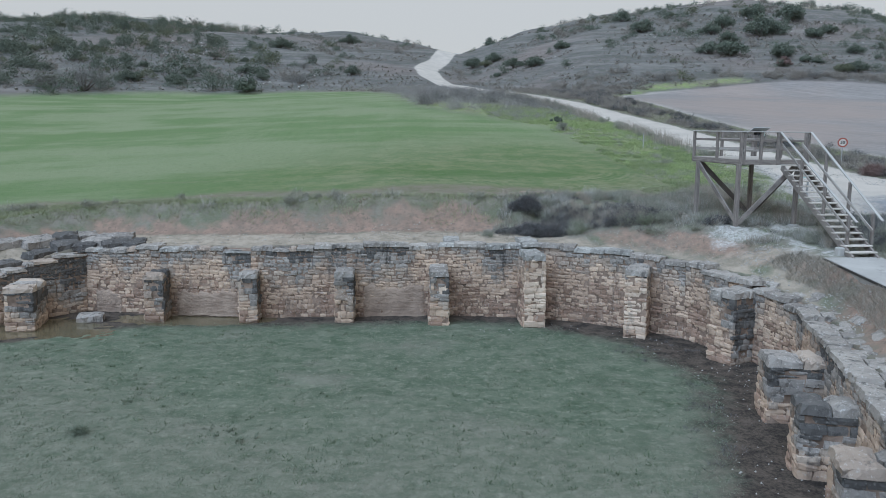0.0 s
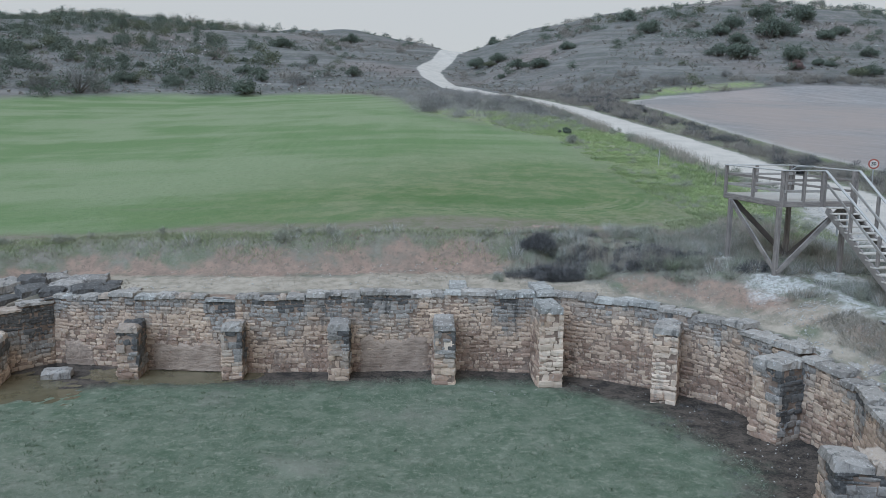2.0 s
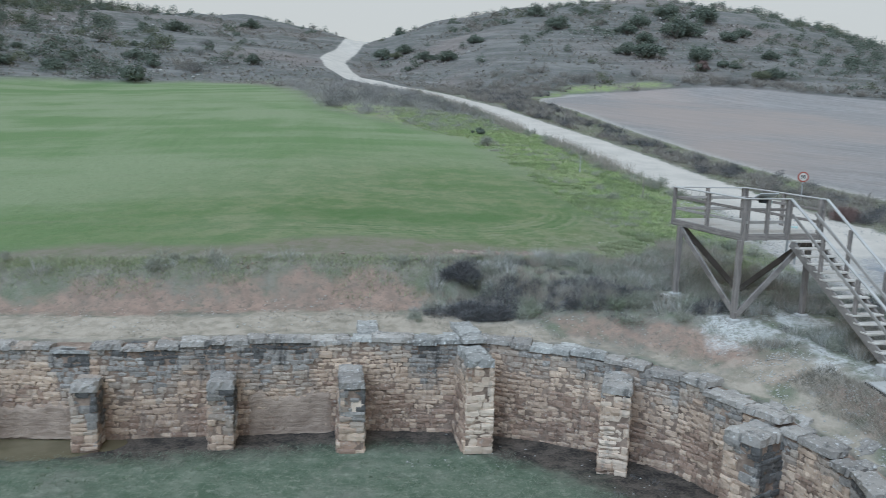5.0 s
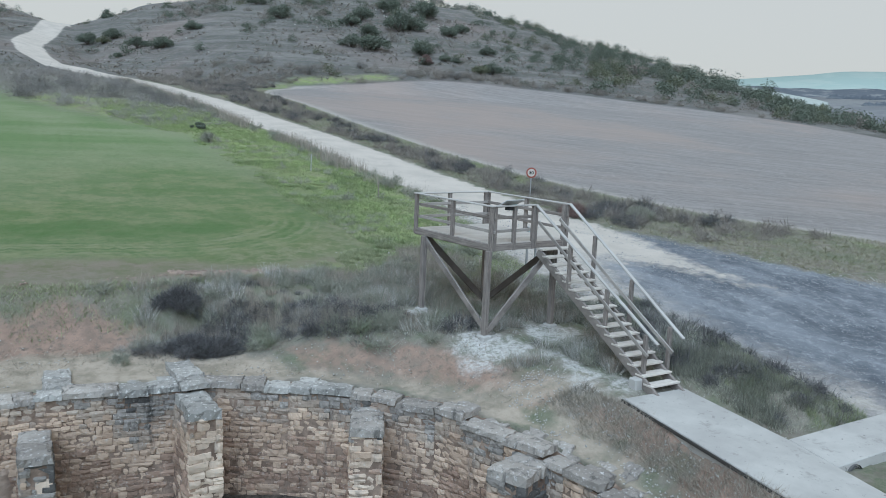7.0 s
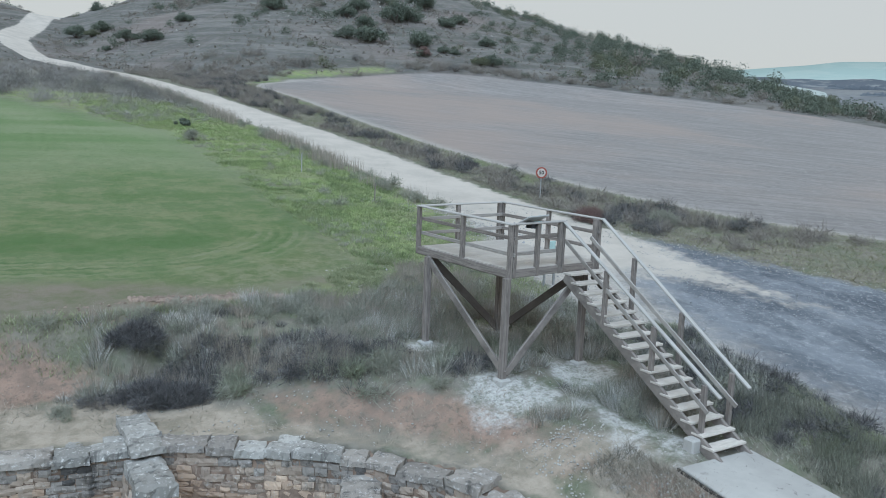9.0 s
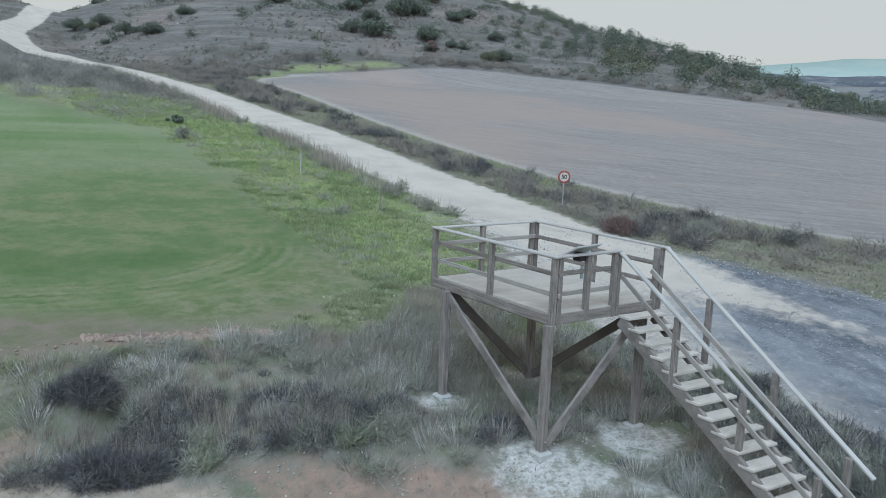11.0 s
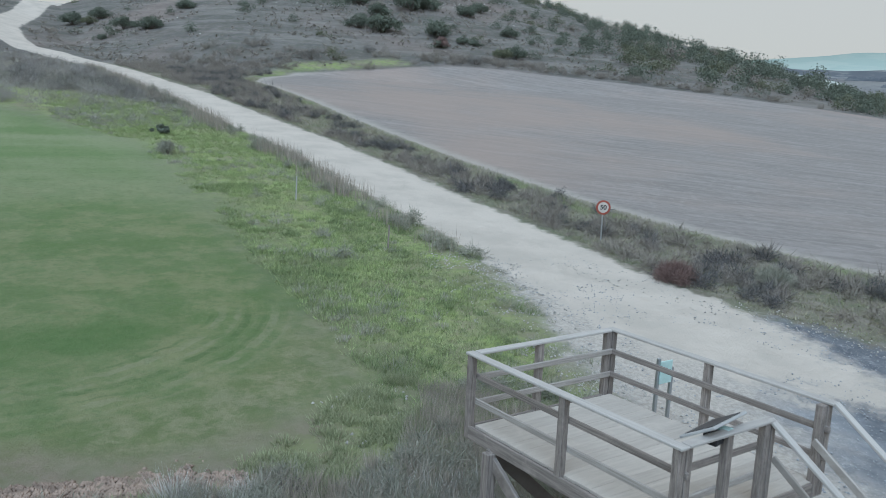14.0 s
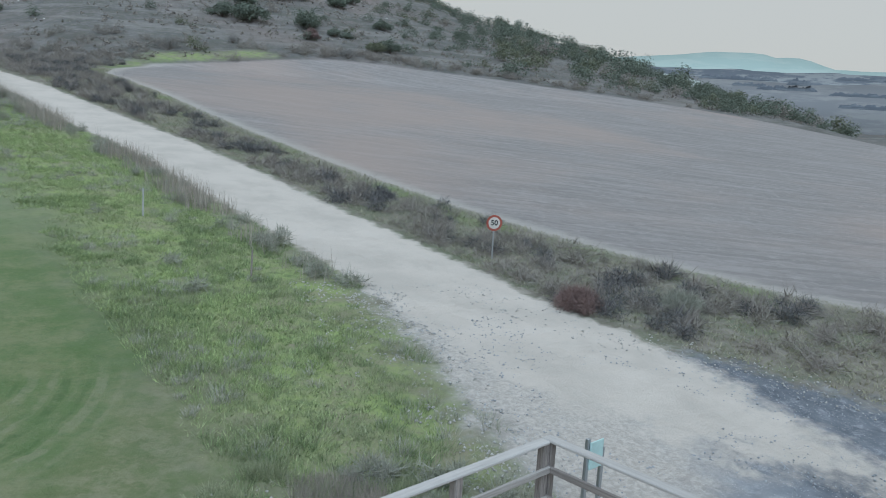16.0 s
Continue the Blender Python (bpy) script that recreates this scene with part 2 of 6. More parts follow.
    crop = m.mix(m.step(m.math("ADD", m.attr("headland"), m.math("MULTIPLY", jag, 0.8)), -0.6, 0.9), crop,
                 m.mix(m.step(m.noise(1.4, 7, 0.72), 0.40, 0.66), (0.22, 0.19, 0.145), (0.155, 0.158, 0.09)))
    c = m.mix(zone("crop", 2.4, 1.6), c, crop)
    # ploughed and harrowed field
    turned = m.node("ShaderNodeMapping")
    turned.inputs["Rotation"].default_value = (0, 0, radians(38))
    m.put(turned.inputs[0], m.where)
    harrow = m.noise(1.0, 7, 0.72, (0.14, 1.5, 1), 0.8, at=turned.outputs[0])
    plough = m.mix(m.step(harrow, 0.38, 0.64), (0.222, 0.206, 0.193), (0.30, 0.278, 0.261))
    plough = m.mix(m.math("MULTIPLY", m.step(m.noise(0.7, 9, 0.8), 0.48, 0.62), 0.65), plough, (0.235, 0.215, 0.198))
    plough = m.mix(m.math("MULTIPLY", m.step(m.noise(1.6, 9, 0.8), 0.52, 0.64), 0.52), plough, (0.345, 0.32, 0.293))
    plough = m.mix(m.math("MULTIPLY", m.step(m.noise(0.035, 6, 0.6), 0.44, 0.66), 0.7), plough, (0.335, 0.272, 0.232))
    plough = m.mix(m.math("MULTIPLY", m.step(fine, 0.5, 0.8), 0.5), plough, (0.20, 0.19, 0.185))
    margin = m.math("ADD", m.attr("plough"), m.math("MULTIPLY", jag, 0.5))
    east = m.node("ShaderNodeSeparateXYZ")
    m.put(east.inputs[0], m.where)
    west = m.step(east.outputs["X"], 42.0, 34.0)
    plough = m.mix(m.math("MULTIPLY", m.step(margin, 1.6, 0.4), m.math("MULTIPLY", west, 0.65)), plough, (0.40, 0.375, 0.33))
    fringe = m.math("MULTIPLY", m.step(margin, -2.6, -1.2), m.step(m.noise(0.22, 5), 0.48, 0.58))
    c = m.mix(m.math("MULTIPLY", fringe, m.math("MULTIPLY", west, 0.7)), c, (0.165, 0.21, 0.085))
    c = m.mix(zone("plough", 0.5, 0.5), c, plough)
    # reddish cut earth, trodden path, loose gravel, pale dirt road
    soil = m.mix(m.step(mid, 0.3, 0.7), (0.335, 0.24, 0.182), (0.225, 0.17, 0.132))
    soil = m.mix(m.step(m.noise(6, 7, 0.75), 0.5, 0.68), soil, (0.15, 0.13, 0.105))
    soil = m.mix(m.math("MULTIPLY", m.step(m.noise(0.8, 6, 0.7), 0.48, 0.70), 0.5), soil, (0.22, 0.195, 0.155))
    c = m.mix(zone("soil", 0.35, 1.3), c, soil)
    trod = m.mix(m.step(mid, 0.35, 0.7), (0.42, 0.36, 0.285), (0.265, 0.232, 0.176))
    c = m.mix(zone("trod", 0.4, 1.1), c, trod)
    stones = m.cells(15.0)
    gravel = m.mix(m.step(m.noise(0.4, 7, 0.7, (1, 0.55, 1)), 0.36, 0.68), (0.105, 0.114, 0.13), (0.245, 0.257, 0.275))
    gravel = m.mix(m.math("MULTIPLY", m.step(m.noise(3.0, 7, 0.78), 0.5, 0.66), 0.42), gravel, (0.45, 0.458, 0.465))
    gravel = m.mix(m.step(m.math("ADD", stones, m.math("MULTIPLY", m.noise(30, 2), 0.3)), 0.16, 0.36), (0.50, 0.495, 0.485), gravel)
    gravel = m.mix(m.math("MULTIPLY", zone("shingle", 1.4, 1.8), 0.85), gravel, m.mix(m.step(m.noise(9, 6, 0.75), 0.38, 0.64), (0.40, 0.365, 0.315), (0.56, 0.51, 0.445)))
    c = m.mix(zone("gravel", 0.5, 1.7), c, gravel)
    road = m.mix(m.step(m.noise(0.5, 6, 0.6), 0.35, 0.7), (0.54, 0.49, 0.425), (0.455, 0.415, 0.36))
    road = m.mix(m.math("MULTIPLY", m.step(m.noise(34, 3), 0.55, 0.75), 0.5), road, (0.36, 0.335, 0.30))
    c = m.mix(zone("road", 0.25, 0.7), c, road)
    # white lime rubble round the tower's feet
    c = m.mix(m.math("MULTIPLY", zone("lime", 0.3, 1.3), m.step(m.noise(3.2, 7, 0.75), 0.36, 0.56, 0.15, 0.9)), c, m.mix(m.step(fine, 0.3, 0.6), (0.36, 0.34, 0.31), (0.59, 0.57, 0.53)))
    # basin: thin meadow, bare mud by the wall
    meadow = m.mix(m.step(m.noise(1.1, 7, 0.7), 0.34, 0.66), (0.092, 0.122, 0.078), (0.175, 0.194, 0.14))
    meadow = m.mix(m.math("MULTIPLY", m.step(m.noise(0.3, 7, 0.65), 0.50, 0.72), 0.5), meadow, (0.245, 0.225, 0.19))
    meadow = m.mix(m.math("MULTIPLY", m.step(m.noise(4, 7, 0.78), 0.5, 0.66), 0.7), meadow, (0.275, 0.285, 0.215))
    meadow = m.mix(m.math("MULTIPLY", m.step(m.noise(11, 5, 0.7), 0.56, 0.7), 0.5), meadow, (0.065, 0.088, 0.052))
    thin = m.step(m.math("ADD", m.attr("thin"), m.math("MULTIPLY", m.math("SUBTRACT", m.noise(0.16, 6, 0.65), 0.5), 14.0)), -2.5, 2.5)
    meadow = m.mix(m.math("MULTIPLY", thin, 0.5), meadow, m.mix(m.step(m.noise(2.4, 7, 0.75), 0.38, 0.64), (0.155, 0.162, 0.12), (0.275, 0.262, 0.21)))
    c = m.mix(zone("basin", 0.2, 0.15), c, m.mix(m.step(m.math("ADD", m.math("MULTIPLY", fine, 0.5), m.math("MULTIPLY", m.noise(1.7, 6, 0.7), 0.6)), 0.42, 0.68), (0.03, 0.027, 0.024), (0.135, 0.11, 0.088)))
    c = m.mix(zone("meadow", 0.7, 1.1), c, meadow)
    bump = m.math("ADD", fine, m.math("MULTIPLY", mid, 1.5))
    return m.done(c, bump, 0.7, 0.05)


GROUND = ground_material()


def leaf_material(name, a, b, c3):
    m = Nodes(name, 0.75, spec=0.2)
    c = m.mix(m.island(), a, b)
    c = m.mix(m.step(m.noise(0.6, 3), 0.5, 0.75), c, c3)
    return m.done(c)


LEAF_OAK = leaf_material("holm_oak_leaves", (0.088, 0.104, 0.078), (0.16, 0.176, 0.132), (0.12, 0.138, 0.10))
LEAF_OLIVE = leaf_material("pale_shrub_leaves", (0.10, 0.108, 0.066), (0.16, 0.165, 0.105), (0.10, 0.11, 0.068))
LEAF_GREY = leaf_material("grey_dwarf_shrub", (0.205, 0.208, 0.16), (0.35, 0.345, 0.28), (0.215, 0.235, 0.155))
LEAF_DARK = leaf_material("dark_bare_twigs", (0.11, 0.106, 0.097), (0.22, 0.21, 0.19), (0.15, 0.15, 0.122))
LEAF_BUSH = leaf_material("dark_bush_twigs", (0.045, 0.045, 0.045), (0.21, 0.20, 0.195), (0.11, 0.11, 0.10))
LEAF_HEATH = leaf_material("brown_grey_tussocks", (0.19, 0.17, 0.145), (0.295, 0.268, 0.23), (0.20, 0.19, 0.145))
LEAF_HAZE = leaf_material("grey_brambles", (0.235, 0.222, 0.205), (0.33, 0.312, 0.29), (0.24, 0.235, 0.20))
LEAF_RED = leaf_material("russet_shrub", (0.15, 0.105, 0.092), (0.24, 0.17, 0.148), (0.13, 0.10, 0.085))
BLADE_DRY = leaf_material("dry_grass", (0.25, 0.22, 0.175), (0.42, 0.375, 0.31), (0.20, 0.185, 0.145))
BLADE_DUSK = leaf_material("dusky_weeds", (0.22, 0.22, 0.168), (0.48, 0.462, 0.38), (0.27, 0.295, 0.19))
BLADE_SHAG = leaf_material("grey_shaggy_stalks", (0.19, 0.186, 0.165), (0.60, 0.58, 0.525), (0.36, 0.365, 0.275))
BLADE_MOUND = leaf_material("brown_matted_stalks", (0.095, 0.098, 0.075), (0.32, 0.318, 0.25), (0.18, 0.20, 0.12))
BLADE_OLIVE = leaf_material("olive_short_grass", (0.21, 0.20, 0.13), (0.345, 0.325, 0.225), (0.21, 0.235, 0.125))
BLADE_BANK = leaf_material("bank_grass", (0.17, 0.195, 0.10), (0.37, 0.385, 0.225), (0.27, 0.27, 0.175))
BLADE_GREEN = leaf_material("spring_grass", (0.14, 0.175, 0.08), (0.40, 0.435, 0.215), (0.28, 0.295, 0.16))
BLADE_LUSH = leaf_material("lush_grass", (0.12, 0.165, 0.065), (0.48, 0.56, 0.24), (0.31, 0.36, 0.165))
BLADE_WEED = leaf_material("weed_leaves", (0.10, 0.14, 0.06), (0.30, 0.35, 0.165), (0.19, 0.235, 0.105))
BLADE_DEEP = leaf_material("deep_green_grass", (0.05, 0.075, 0.04), (0.17, 0.21, 0.12), (0.10, 0.13, 0.07))
BLADE_MEADOW = leaf_material("meadow_grass", (0.105, 0.132, 0.088), (0.245, 0.265, 0.195), (0.20, 0.205, 0.155))
PIPE = plain("shade_dark_pipe", (0.13, 0.125, 0.118), 0.9)
EDGING = plain("dark_edging", (0.06, 0.055, 0.05), 0.8)
BARK = plain("grey_bark", (0.13, 0.11, 0.095), 0.9)
STEEL = plain("galvanised_steel", (0.45, 0.46, 0.47), 0.45, 0.8)
WHITE_PAINT = plain("sign_white", (0.56, 0.52, 0.46), 0.45)
RED_PAINT = plain("sign_red", (0.30, 0.085, 0.06), 0.45)
BLACK_PAINT = plain("sign_black", (0.025, 0.025, 0.027), 0.5)
PEBBLE = plain("pale_pebbles", (0.47, 0.45, 0.41), 0.9, 0, 0.4)
LOT_STONE = plain("grey_gravel", (0.36, 0.37, 0.38), 0.9, 0, 0.4)
CLOD = plain("brown_clods", (0.34, 0.265, 0.21), 0.95, 0, 0.5)
TEAL_PANEL = plain("teal_board", (0.48, 0.62, 0.58), 0.4)
DARK_PANEL = plain("dark_panel", (0.035, 0.035, 0.04), 0.35)
PANEL_GREY = plain("grey_panel", (0.42, 0.42, 0.41), 0.5)


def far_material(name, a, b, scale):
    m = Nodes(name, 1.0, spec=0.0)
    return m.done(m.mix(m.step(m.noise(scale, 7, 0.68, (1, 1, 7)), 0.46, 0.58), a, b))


# distance haze is mixed into these base colours; no air is modelled
HAZE_TEAL = far_material("haze_teal_hills", (0.335, 0.40, 0.36), (0.37, 0.425, 0.38), 0.004)
HAZE_BLUE = far_material("haze_blue_hills", (0.135, 0.145, 0.16), (0.25, 0.255, 0.25), 0.012)
HAZE_GREY = far_material("haze_grey_fields", (0.19, 0.19, 0.19), (0.245, 0.242, 0.232), 0.006)
HAZE_WOOD = far_material("haze_blue_woods", (0.115, 0.125, 0.14), (0.165, 0.175, 0.185), 0.03)
HAZE_PALE = far_material("haze_pale_field", (0.40, 0.43, 0.39), (0.44, 0.46, 0.42), 0.01)


def water_material():
    m = Nodes("muddy_water", 0.12, spec=0.5)
    c = m.mix(m.step(m.noise(1.2, 4), 0.3, 0.7), (0.105, 0.09, 0.05), (0.15, 0.128, 0.078))
    return m.done(c, m.noise(2.5, 3), 0.05, 0.01)


WATER = water_material()


# ---- the lie of the land ----
def smooth(a, b, v):
    s = np.clip((v - a) / (b - a), 0.0, 1.0)
    return s * s * (3 - 2 * s)


BASE_Y = [-400, -40, 5, 15, 22, 28, 36, 45, 55, 65, 80, 94, 110, 135, 170, 240, 400]
BASE_Z = [-3, 0.6, 1.4, 2.2, 2.75, 3.3, 4.1, 4.55, 5.3, 6.3, 7.9, 9.6, 10.9, 12.4, 15.6, 22.0, 26.0]

# the inner foot of the old wall, from its west end round to the south-east
FOOT = [(-16.5, 25.0), (-14.0, 27.9), (-12.5, 29.7), (-11.0, 31.1), (-8.2, 30.55), (-4.9, 30.2), (-1.5, 30.15), (1.8, 30.3),
        (5.1, 30.0), (7.0, 29.15), (8.6, 28.1), (9.7, 27.0), (10.45, 25.3), (11.0, 23.9), (11.3, 22.5), (10.6, 19.8),
        (9.75, 17.0), (8.95, 14.2), (8.0, 10.6), (6.6, 5.5)]
WALL_TOP = [1.25, 1.45, 1.8, 2.2, 2.34, 2.38, 2.52, 2.52, 2.56, 2.56, 2.48, 2.44, 2.32, 2.12, 1.92, 1.86, 1.86, 1.84, 1.8, 1.75]
RING = FOOT + [(3.5, -6.0), (-6.0, -14.0), (-20.0, -14.0), (-24.0, 5.0)]


def base_height(x, y):
    z = sum(np.interp(y + o, BASE_Y, BASE_Z) for o in (-5, -2.5, 0, 2.5, 5)) / 5
    return z + 0.055 * np.clip(x, -30, 0)


def ring_distance(x, y):
    """Distance from the inner foot of the wall: below nought inside the basin."""
    best = np.full(np.shape(x), 1e9)
    inside = np.zeros(np.shape(x), bool)
    for (x0, y0), (x1, y1) in zip(RING, RING[1:] + RING[:1]):
        dx, dy = x1 - x0, y1 - y0
        s = np.clip(((x - x0) * dx + (y - y0) * dy) / (dx * dx + dy * dy), 0, 1)
        best = np.minimum(best, np.hypot(x - x0 - s * dx, y - y0 - s * dy))
        if y0 != y1:
            inside ^= ((y0 > y) != (y1 > y)) & (x < x0 + (y - y0) * dx / dy)
    return np.where(inside, -best, best)


def rim_height(x, y):
    """Height of the wall at its nearest point."""
    best, top = np.full(np.shape(x), 1e9), np.zeros(np.shape(x))
    for (x0, y0), (x1, y1), h0, h1 in zip(FOOT, FOOT[1:], WALL_TOP, WALL_TOP[1:]):
        dx, dy = x1 - x0, y1 - y0
        s = np.clip(((x - x0) * dx + (y - y0) * dy) / (dx * dx + dy * dy), 0, 1)
        q = np.hypot(x - x0 - s * dx, y - y0 - s * dy)
        top = np.where(q < best, h0 + s * (h1 - h0), top)
        best = np.minimum(best, q)
    return top


# bearings from north (degrees) seen from the basin, and for each the skyline's rise (degrees), its distance and the foot of its slope
SKY_AZ = [-180, -70, -40, -25, -21, -18, -12, -4, 0, 3.2, 4.6, 7.2, 13, 17.5, 22, 26, 29.3, 34.6, 39.4, 42, 44.4, 49, 54, 60, 75, 120, 180]
SKY_UP = [0.8, 3.0, 4.7, 5.45, 5.95, 5.7, 5.5, 5.45, 4.9, 4.4, 4.9, 5.7, 6.8, 7.3, 7.5, 7.2, 6.6, 5.1, 4.05, 3.35, 2.75, 1.5, 0.2, -1.2, -2.0, -1.0, 0.3]
SKY_FAR = [300, 300, 280, 270, 260, 260, 260, 260, 250, 245, 240, 235, 235, 235, 235, 230, 225, 215, 205, 195, 185, 170, 160, 160, 200, 250, 300]
HEART = (3.0, 12.0)


def land(x, y):
    """Height of the ground outside the basin, with its hills."""
    x, y = np.asarray(x, float), np.asarray(y, float)
    z = base_height(x, y)
    dx, dy = x - HEART[0], y - HEART[1]
    r, az = np.hypot(dx, dy), np.degrees(np.arctan2(dx, dy))
    far = np.interp(az, SKY_AZ, SKY_FAR)
    crest = 8.8 + far * np.tan(np.radians(np.interp(az, SKY_AZ, SKY_UP)))
    foot_r = np.interp(az, [-60, -25, 0, 4, 12, 25, 45, 58, 80], [120, 122, 128, 150, 112, 112, 118, 116, 110])
    z0 = base_height(HEART[0] + dx / np.maximum(r, 1) * foot_r, HEART[1] + dy / np.maximum(r, 1) * foot_r)
    s = np.clip((r - foot_r) / (far - foot_r), 0, 1)
    hill = z0 + (crest - z0) * (1 - (1 - s) ** 1.35)
    past = np.clip(r - far, 0, 500)
    hill = hill - 0.10 * past - 0.00012 * past ** 2
    z = np.where(r > foot_r, hill, z)
    # far country: low rolling ground, then haze-blue ranges at the edge
    w = smooth(450, 900, r)
    roll = -22 + 9 * np.sin(x / 170 + 1) * np.cos(y / 240) + 0.022 * (r - 900)
    return z * (1 - w) + roll * w


def ground_height(x, y):
    x, y = np.asarray(x, float), np.asarray(y, float)
    z = land(x, y)
    d = ring_distance(x, y)
    # a shelf behind the wall, then the cut bank up to the field
    shelf = np.minimum(z, 2.62 + 0.03 * np.clip(d, 0, 4) + 0.03 * np.clip(x, -12, 0))
    back = smooth(9.5, 6.0, x)
    rise = back * smooth(3.1, 4.7, d) + (1 - back) * smooth(0.9, 3.4, d)
    rim = shelf + (z - shelf) * rise
    # the grassy mound beside the concrete path
    rim = rim + 0.42 * np.exp(-((x - 16.6 - 0.06 * (y - 24)) / 0.9) ** 2) * smooth(30.5, 27.0, y) * smooth(22.2, 23.4, y)
    rim = rim - 0.26 * np.exp(-((x - 13.2) / 2.6) ** 2 - ((y - 32.4) / 1.8) ** 2)
    # earth banked against the concrete path
    level = np.interp(y, [14, 19.5, 24.9], [2.5, 2.74, 3.04]) - 0.07
    rim = rim + np.clip(level - rim, -0.3, 0.4) * smooth(11.9, 12.8, x) * smooth(15.2, 14.9, x) * smooth(25.4, 24.9, y) * smooth(10.0, 14.0, y)
    near_top = rim_height(x, y) + 0.03
    rim = near_top + (rim - near_top) * smooth(0.85, 2.1, d)
    inside = 0.025 * np.sin(x * 0.9) * np.cos(y * 0.7) * smooth(0, -3, d) - 0.02
    pond = np.maximum(np.exp(-(((x + 12.4) / 3.4) ** 2 + ((y - 28.4) / 2.0) ** 2)), 1.25 * np.exp(-(((x + 6.8) / 3.0) ** 2 + ((y - 30.0) / 1.1) ** 2)))
    inside = inside - 0.14 * pond
    w = smooth(0.35, 0.62, d)
    return inside * (1 - w) + rim * w


# ---- mesh helpers ----
def mesh_object(name, verts, faces, material, parent=None, label="", smooth_shade=False):
    me = bpy.data.meshes.new(name)
    me.from_pydata(verts, [], faces)
    me.materials.append(material)
    if smooth_shade:
        me.polygons.foreach_set("use_smooth", [True] * len(me.polygons))
    ob = new(name, me)
    if parent:
        ob.parent = parent
    return tagged(ob, label)


def part(name, bm, material, parent=None, label=""):
    me = bpy.data.meshes.new(name)
    bmesh.ops.recalc_face_normals(bm, faces=bm.faces)
    bm.to_mesh(me)
    bm.free()
    me.materials.append(material)
    ob = new(name, me)
    if parent:
        ob.parent = parent
    return tagged(ob, label)


def thing(name, m, label, category, group="", kind=""):
    ob = new(name)
    ob.empty_display_size = 0.2
    ob.matrix_basis = m
    return tagged(ob, label, category, group, kind)


def add_box(bm, size, m, bevel=0.008):
    r = bmesh.ops.create_cube(bm, size=1.0, matrix=m @ Matrix.Diagonal((*size, 1)))
    if bevel:
        edges = {e for v in r["verts"] for e in v.link_edges}
        bmesh.ops.bevel(bm, geom=list(edges), offset=bevel, segments=1, affect="EDGES")
    return bm


def box(size, m, bevel=0.008):
    return add_box(bmesh.new(), size, m, bevel)


def beam(a, b, width, height, up=(0, 0, 1), bevel=0.008):
    """A timber from a to b."""
    a, b = Vector(a), Vector(b)
    z = (b - a).normalized()
    x = Vector(up).cross(z).normalized()
    y = z.cross(x)
    m = Matrix((x, y, z)).transposed().to_4x4()
    m.translation = (a + b) / 2
    return box((width, height, (b - a).length), m, bevel)


def tube(bm, a, b, r0, r1, sides=10):
    a, b = Vector(a), Vector(b)
    turn = (b - a).to_track_quat("Z", "Y").to_matrix().to_4x4()
    turn.translation = (a + b) / 2
    bmesh.ops.create_cone(bm, cap_ends=True, segments=sides, radius1=r0, radius2=r1, depth=(b - a).length, matrix=turn)
    return bm


def gz(x, y):
    return float(ground_height(x, y))


# ---- the ground: one sheet to the horizon ----
def poly_distance(x, y, pts):
    """Above nought inside the outline, in metres from its edge."""
    best = np.full(np.shape(x), 1e9)
    inside = np.zeros(np.shape(x), bool)
    for (x0, y0), (x1, y1) in zip(pts, pts[1:] + pts[:1]):
        dx, dy = x1 - x0, y1 - y0
        s = np.clip(((x - x0) * dx + (y - y0) * dy) / (dx * dx + dy * dy), 0, 1)
        best = np.minimum(best, np.hypot(x - x0 - s * dx, y - y0 - s * dy))
        if y0 != y1:
            inside ^= ((y0 > y) != (y1 > y)) & (x < x0 + (y - y0) * dx / dy)
    return np.where(inside, best, -best)


def line_distance(x, y, pts, halves):
    best = np.full(np.shape(x), -1e9)
    for (x0, y0), (x1, y1), h0, h1 in zip(pts, pts[1:], halves, halves[1:]):
        dx, dy = x1 - x0, y1 - y0
        s = np.clip(((x - x0) * dx + (y - y0) * dy) / (dx * dx + dy * dy), 0, 1)
        best = np.maximum(best, h0 + s * (h1 - h0) - np.hypot(x - x0 - s * dx, y - y0 - s * dy))
    return best


ROAD = [(24.5, 30), (22.6, 36), (22.1, 43), (22.4, 50), (22.1, 58), (21.3, 70), (19.0, 84), (16.2, 100), (13.2, 125), (9.3, 145), (5.2, 155),
        (4.2, 168), (7.0, 188), (11.5, 214), (14, 260)]
ROAD_HALF = [4.2, 3.3, 2.25, 2.2, 2.2, 2.1, 1.95, 1.85, 2.0, 2.2, 2.4, 2.3, 2.2, 2.2, 2.2]
CROP = [(13.4, 40.3), (13.7, 44), (13.7, 49), (13.7, 56), (13.2, 63), (12.7, 70), (7.8, 78.2), (1.9, 86.8), (-1.7, 108), (-8, 130), (-15.5, 137),
        (-35, 134), (-51, 124), (-66, 112), (-78, 90), (-70, 40), (-30, 35.5), (-15, 36.2), (-9, 36.4), (-2, 35.3), (4.4, 35.2), (9.5, 35.7), (11.0, 36.9), (12.6, 37.6)]
PLOUGH = [(26.4, 105.4), (27.5, 83.4), (28.5, 66.3), (29.8, 56), (31.2, 49), (33.2, 42), (38, 34), (50, 22), (80, 8), (120, 20), (128, 52), (114, 76),
          (101, 92), (88, 104.5), (76, 113), (59, 120.3), (51, 121), (34.6, 120.5), (29, 112)]
